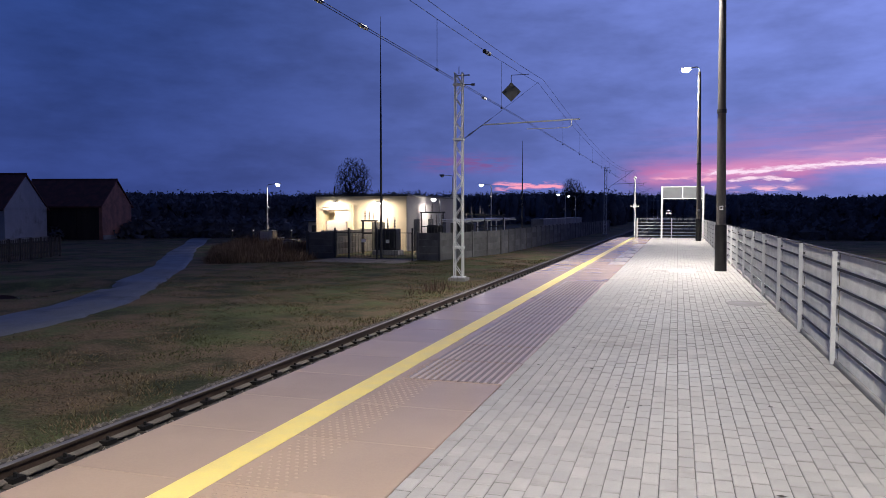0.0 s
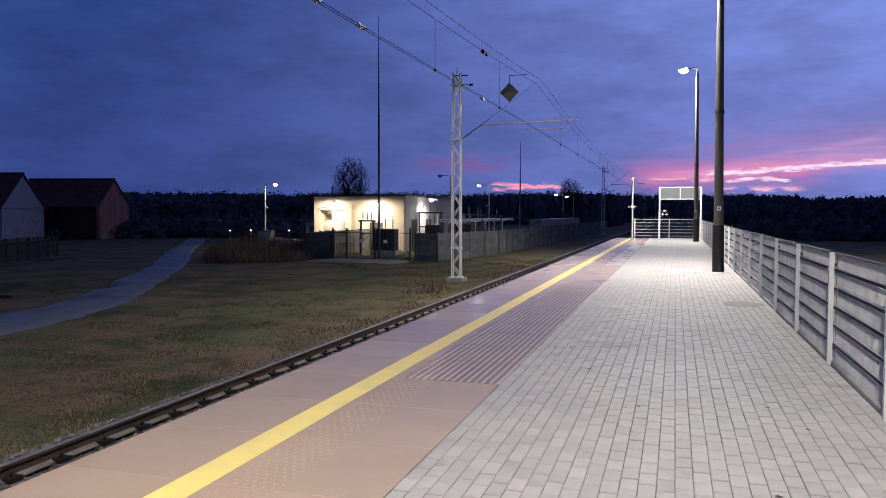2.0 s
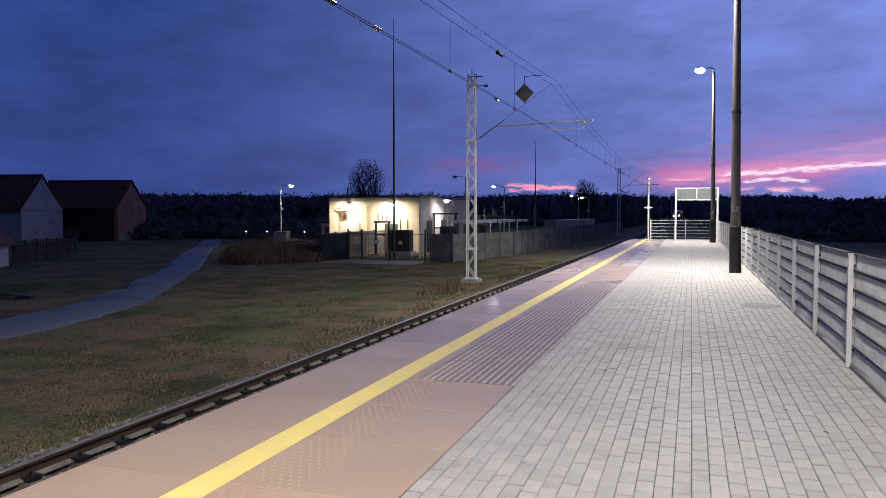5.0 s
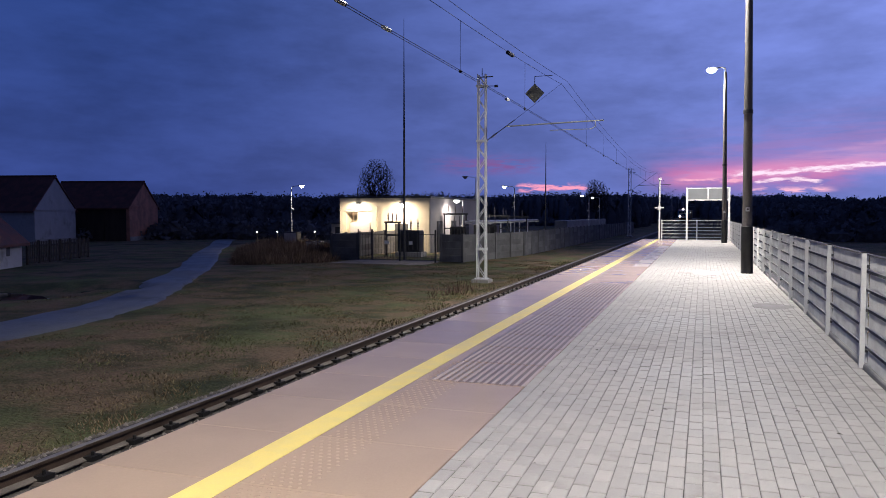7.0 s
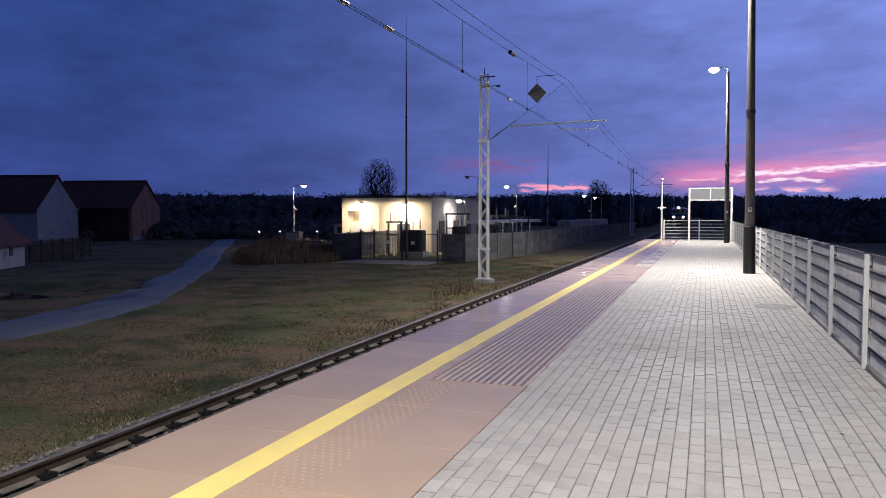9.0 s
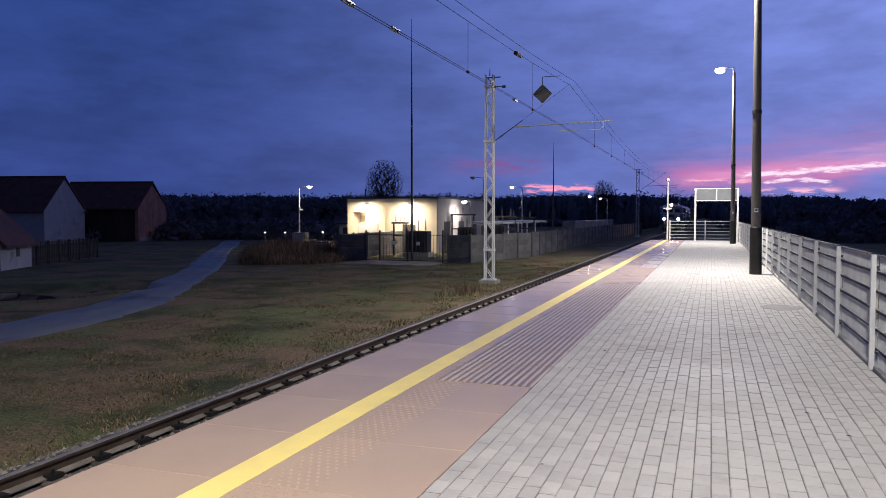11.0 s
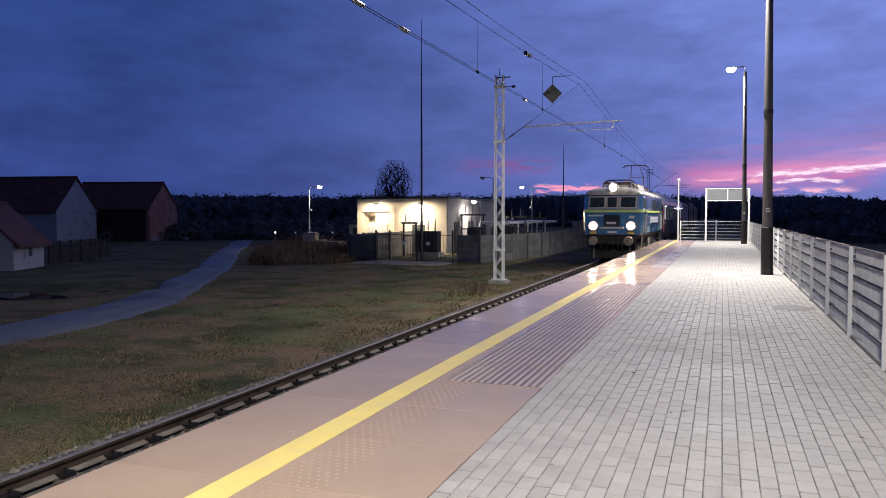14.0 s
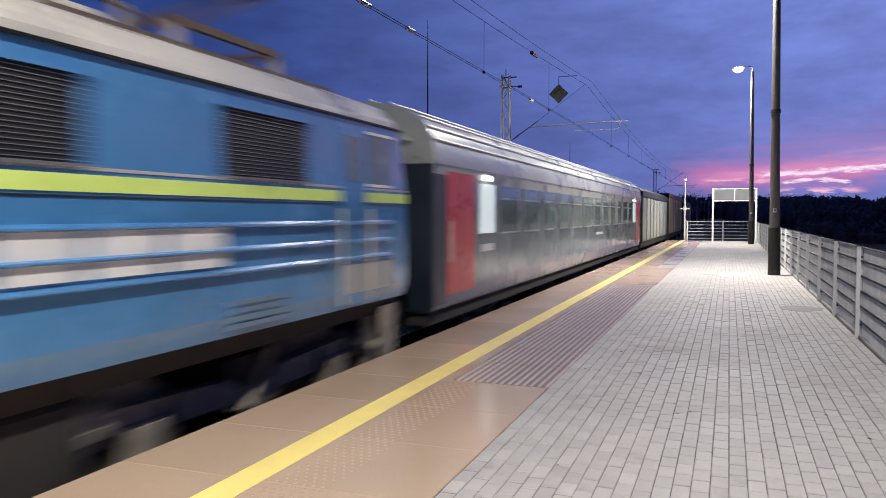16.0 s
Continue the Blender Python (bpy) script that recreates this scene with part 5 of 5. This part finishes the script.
        for z in (1.12, 1.30, 1.50):
            for y0, y1 in ((0.75, 1.85), (2.05, 11.75), (12.0, 13.0)):
                rib(y0, y1, z)
        for z in (1.94, 2.13, 2.34, 2.53):
            rib(2.65, 4.80, z)
        for y0, y1 in ((5.68, 6.86), (6.98, 8.38), (9.78, 11.10)):
            p = strip("louvre", y0, y1, 1.90, 2.45, 0.004, LOUVRE, label="black ventilation louvre")
            strip("frame", y0 - 0.05, y1 + 0.05, 1.875, 1.90, 0.02, SLAT, p)
            strip("frame", y0 - 0.05, y1 + 0.05, 2.45, 2.475, 0.03, BLUE, p)
            for k in range(17):
                z = 1.915 + 0.0320 * k
                strip("slat", y0 + 0.02, y1 - 0.02, z, z + 0.005, 0.011, SLAT, p)
        for y in (0.72, L - 0.72 - 0.58):
            w = strip("cab_window", y, y + 0.58, 1.93, 2.48, 0.008, COACHGLASS, label="cab side window coloured pale for reflected lamplight")
            strip("frame", y - 0.03, y + 0.61, 1.90, 1.93, 0.014, WHITEP, w)
            strip("frame", y - 0.03, y + 0.61, 2.48, 2.51, 0.014, WHITEP, w)
        for y in (1.40, L - 1.98):
            d = strip("cab_door", y, y + 0.58, 0.62, 2.50, 0.010, BLUE, label="narrow blue cab door")
            strip("door_window", y + 0.10, y + 0.48, 1.95, 2.42, 0.016, COACHGLASS, d)
            for dy in (-0.05, 0.63):
                part("handrail", Shape().tube((sx * 1.55, y + dy, 0.65), (sx * 1.55, y + dy, 1.65), 0.016, 0.016, 6), SILVER, d)
        # white owner's marking kept as plain shapes
        strip("marking", 4.55, 5.25, 1.14, 1.54, 0.020, LETTER, label="white side marking")
        for k in range(6):
            strip("marking", 5.5 + 0.73 * k, 6.12 + 0.73 * k, 1.17, 1.50, 0.020, LETTER, label="white side marking")
        strip("service_panel", 2.7, 4.1, 0.66, 0.95, 0.012, FADED, label="faded blue service panel")
        strip("service_panel", 11.85, 13.1, 0.74, 1.05, 0.012, CABCR, label="pale service panel")
        for k in range(4):
            strip("service_panel", 9.9, 10.7, 0.64 + 0.065 * k, 0.68 + 0.065 * k, 0.012, FADED, label="faded blue service panel")
            strip("service_panel", 6.3, 7.4, 0.64 + 0.05 * k, 0.655 + 0.05 * k, 0.012, FADED, label="faded blue service panel")
    bogie(e, 3.0, 3.05, 0.62)
    bogie(e, L - 3.0, 3.05, 0.62)
    for y0, y1, m in ((5.2, 6.6, DUSTY), (6.9, 8.5, DIRTY)):
        part("equipment_box", Shape().pad(-1.32, 1.32, y0, y1, -0.40, 0.38, 0.04), m, e)
    part("tank", Shape().tube((1.05, 5.0, 0.1), (1.05, 8.8, 0.1), 0.20, 0.20, 14), DUSTY, e)
    buffers(e, -0.12, -1)
    buffers(e, L + 0.12, 1)
    pantograph(e, 2.75, False)
    pantograph(e, 11.0, True)
    hood = part("roof_hood", Shape().prism([(-0.85, 2.95), (0.85, 2.95), (0.72, 3.30), (-0.72, 3.30)], "y", 5.1, 8.6), SILVER, e, "pale ribbed roof hood")
    for k in range(10):
        part("vent", Shape().box(-0.80, 0.80, 5.25 + 0.33 * k, 5.35 + 0.33 * k, 3.30, 3.34), SILVER, hood)
    part("roof_walkway", Shape().box(0.50, 0.76, 8.7, 13.0, 3.06, 3.10), RUSTY, e, "rusty roof walkway")
    part("roof_cable", Shape().path([(0.4, 3.6, 3.35), (0.4, 5.0, 3.42), (0.4, 8.8, 3.42), (0.4, 10.1, 3.35)], 0.025, 6), RUSTY, e)
    for k in range(4):
        part("insulator", Shape().tube((0.4, 4.2 + 1.9 * k, 3.0), (0.4, 4.2 + 1.9 * k, 3.4), 0.06, 0.05, 8), PORCELAIN, e)
    part("roof_box", Shape().pad(-0.5, 0.5, 8.9, 9.6, 2.98, 3.25, 0.05), SILVER, e)
    TRAIN.append(e)


make_loco()


def arch(hx, z0, z1, zt, n=10):
    """Cross-section of a carriage: straight sides and a curved roof."""
    out = [(-hx + 0.03, z0), (hx - 0.03, z0), (hx, z0 + 0.3), (hx, z1)]
    for k in range(1, n):
        a = math.pi * k / n
        out.append((hx * math.copysign(abs(math.cos(a)) ** 0.75, math.cos(a)), z1 + (zt - z1) * math.sin(a) ** 0.8))
    return out + [(-hx, z1), (-hx, z0 + 0.3)]


def make_coach():
    y0, y1 = 14.56, 41.1
    e = thing("coach", (TRACK, 489, 0), "dark grey passenger coach with a red end door and silver roof", "coach")
    part("body", Shape().prism([(-1.40, 0.22), (1.40, 0.22), (1.46, 0.5), (1.46, 2.30), (-1.46, 2.30), (-1.46, 0.5)], "y", y0, y1), COACHP, e, "dark grey painted body")
    roof = part("roof", Shape().prism(arch(1.48, 2.0, 2.36, 3.22), "y", y0 + 0.02, y1 - 0.02), COACHR, e, "ribbed silver roof", smooth=True)
    for k in range(13):
        a = radians(14 + 12.6 * k)
        x, z = 1.48 * abs(math.cos(a)) ** 0.75 * (1 if a < math.pi / 2 else -1), 2.36 + 0.86 * math.sin(a) ** 0.8
        part("roof_rib", Shape().tube((x, y0 + 0.1, z + 0.008), (x, y1 - 0.1, z + 0.008), 0.020, 0.020, 6), ZINC, roof)
    for k in range(7):
        part("vent", Shape().pad(-0.25, 0.25, y0 + 2.5 + 3.5 * k, y0 + 3.0 + 3.5 * k, 3.15, 3.34, 0.05), COACHR, roof)
    part("end_wall", Shape().box(-1.45, 1.45, y0 - 0.03, y0 - 0.002, 0.25, 2.30), NAVY, e, "dark blue coach end")
    for yy, d in ((y0, -1), (y1, 1)):
        a, b = sorted((yy, yy + d * 0.38))
        part("end_lamp", Shape().dome((1.05, yy + d * 0.02, 2.62), 0.07, 0.07, 10, 3), COACHR, e)
        part("gangway", Shape().box(-0.75, 0.75, a, b, 0.3, 2.5), BLACK, e, "black rubber gangway")
        buffers(e, yy, d)
    for sx in (-1, 1):
        def strip(name, a, b, z0, z1, out, mat, parent=e, label=""):
            p, q = sorted((sx * 1.44, sx * (1.46 + out)))
            return part(name, Shape().box(p, q, a, b, z0, z1), mat, parent, label)

        strip("gutter", y0, y1, 2.30, 2.345, 0.035, COACHR)
        strip("end_panel", y0 - 0.01, y0 + 0.52, 0.30, 2.28, 0.006, NAVY, label="dark blue end panel")
        for a in (y0 + 0.55, y1 - 1.80):
            d = strip("door", a, a + 1.25, 0.42, 2.27, 0.012, RED, label="red passenger door")
            strip("groove", a + 0.60, a + 0.62, 0.5, 2.2, 0.016, BLACK, d)
            strip("handle", a + 0.1, a + 0.14, 0.9, 1.5, 0.04, SILVER, d)
            part("step", Shape().box(min(sx * 1.2, sx * 1.5), max(sx * 1.2, sx * 1.5), a + 0.1, a + 1.15, -0.28, -0.22), DIRTY, e)
        for a in (y0 + 2.1, y1 - 2.95):
            strip("lit_window", a, a + 0.85, 1.28, 2.10, 0.010, DIMHEAD, label="lit vestibule window")
            strip("side_lamp", a + 0.2, a + 0.5, 2.16, 2.24, 0.05, SIDELAMP, label="small lit side lamp")
        for k in range(12):
            a = y0 + 3.3 + 1.70 * k
            w = strip("window", a, a + 1.25, 1.28, 2.10, 0.006, COACHGLASS, label="carriage window with reflections put into its glass colour")
            strip("frame", a - 0.03, a + 1.28, 1.25, 1.28, 0.016, COACHR, w)
            strip("frame", a - 0.03, a + 1.28, 2.10, 2.13, 0.016, COACHR, w)
            strip("frame", a - 0.03, a, 1.28, 2.10, 0.014, COACHR, w)
            strip("frame", a + 1.25, a + 1.28, 1.28, 2.10, 0.014, COACHR, w)
            strip("vent_bar", a, a + 1.25, 1.86, 1.89, 0.014, COACHR, w)
        strip("marking", y0 + 2.2, y0 + 2.9, 0.98, 1.10, 0.008, LETTER, label="pale side marking")
        strip("marking", y0 + 14.0, y0 + 15.2, 0.98, 1.06, 0.008, LETTER, label="pale side marking")
    bogie(e, y0 + 3.6, 2.5, 0.46)
    bogie(e, y1 - 3.6, 2.5, 0.46)
    for a, b in ((21.5, 23.5), (24.5, 27.5), (29.0, 31.5)):
        part("equipment_box", Shape().pad(-1.25, 1.25, a, b, -0.42, 0.21, 0.04), DIRTY, e)
    part("sole_bar", Shape().box(-1.36, 1.36, y0 + 0.1, y1 - 0.1, 0.02, 0.215), DIRTY, e)
    TRAIN.append(e)


make_coach()


def make_wagon(y0, y1, mat, roof_mat, label, z1, zt, bays):
    e = thing("freight_wagon", (TRACK, 489, 0), label, "freight wagon", group="freight wagons")
    part("body", Shape().box(-1.38, 1.38, y0 + 0.05, y1 - 0.05, 0.30, z1), mat, e)
    part("roof", Shape().prism(arch(1.44, z1 - 0.05, z1, zt), "y", y0, y1), roof_mat, e, smooth=True)
    part("frame", Shape().box(-1.36, 1.36, y0, y1, 0.02, 0.30), DIRTY, e)
    for yy in (y0, y1 - 0.16):
        part("end_post", Shape().box(-1.43, 1.43, yy, yy + 0.16, 0.30, z1), DIRTY, e, "dark end frame")
    for sx in (-1, 1):
        for k in range(bays):
            a = y0 + 0.3 + (y1 - y0 - 0.6) * k / bays
            b = y0 + 0.3 + (y1 - y0 - 0.6) * (k + 1) / bays
            p, q = sorted((sx * 1.36, sx * 1.415))
            part("side_panel", Shape().pad(p, q, a + 0.05, b - 0.05, 0.36, z1 - 0.08, 0.02), mat, e)
            part("rib", Shape().box(min(sx * 1.37, sx * 1.45), max(sx * 1.37, sx * 1.45), a - 0.04, a + 0.04, 0.34, z1 - 0.05), mat, e)
    bogie(e, y0 + 2.4, 1.8, 0.46)
    bogie(e, y1 - 2.4, 1.8, 0.46)
    buffers(e, y0, -1)
    buffers(e, y1, 1)
    TRAIN.append(e)


make_wagon(42.2, 58.0, WAGON, DULL, "grey-green covered freight wagon with ribbed sides", 2.50, 3.10, 8)
make_wagon(59.2, 75.0, TAN, TAN, "tan high-sided freight wagon", 2.85, 3.05, 8)
make_wagon(76.2, 92.0, WAGON, DULL, "grey covered freight wagon at the rear", 2.50, 3.10, 8)


# ---- motion ----
RUN = ((0.0, 489.0), (2.0, 410.0), (4.0, 333.5), (6.5, 246.0), (9.0, 168.5), (11.3, 104.4), (12.5, 75.0), (13.3, 56.1), (14.0, 40.0), (14.3, 33.1), (14.7, 24.0), (15.0, 17.35), (15.3, 10.8), (15.6, 4.2), (16.0, -4.62))


def keyed(ob):
    walk(ob, [(t, pose(TRACK, y, 0)) for t, y in RUN])


def motions():
    for ob in TRAIN:
        keyed(ob)


motions()
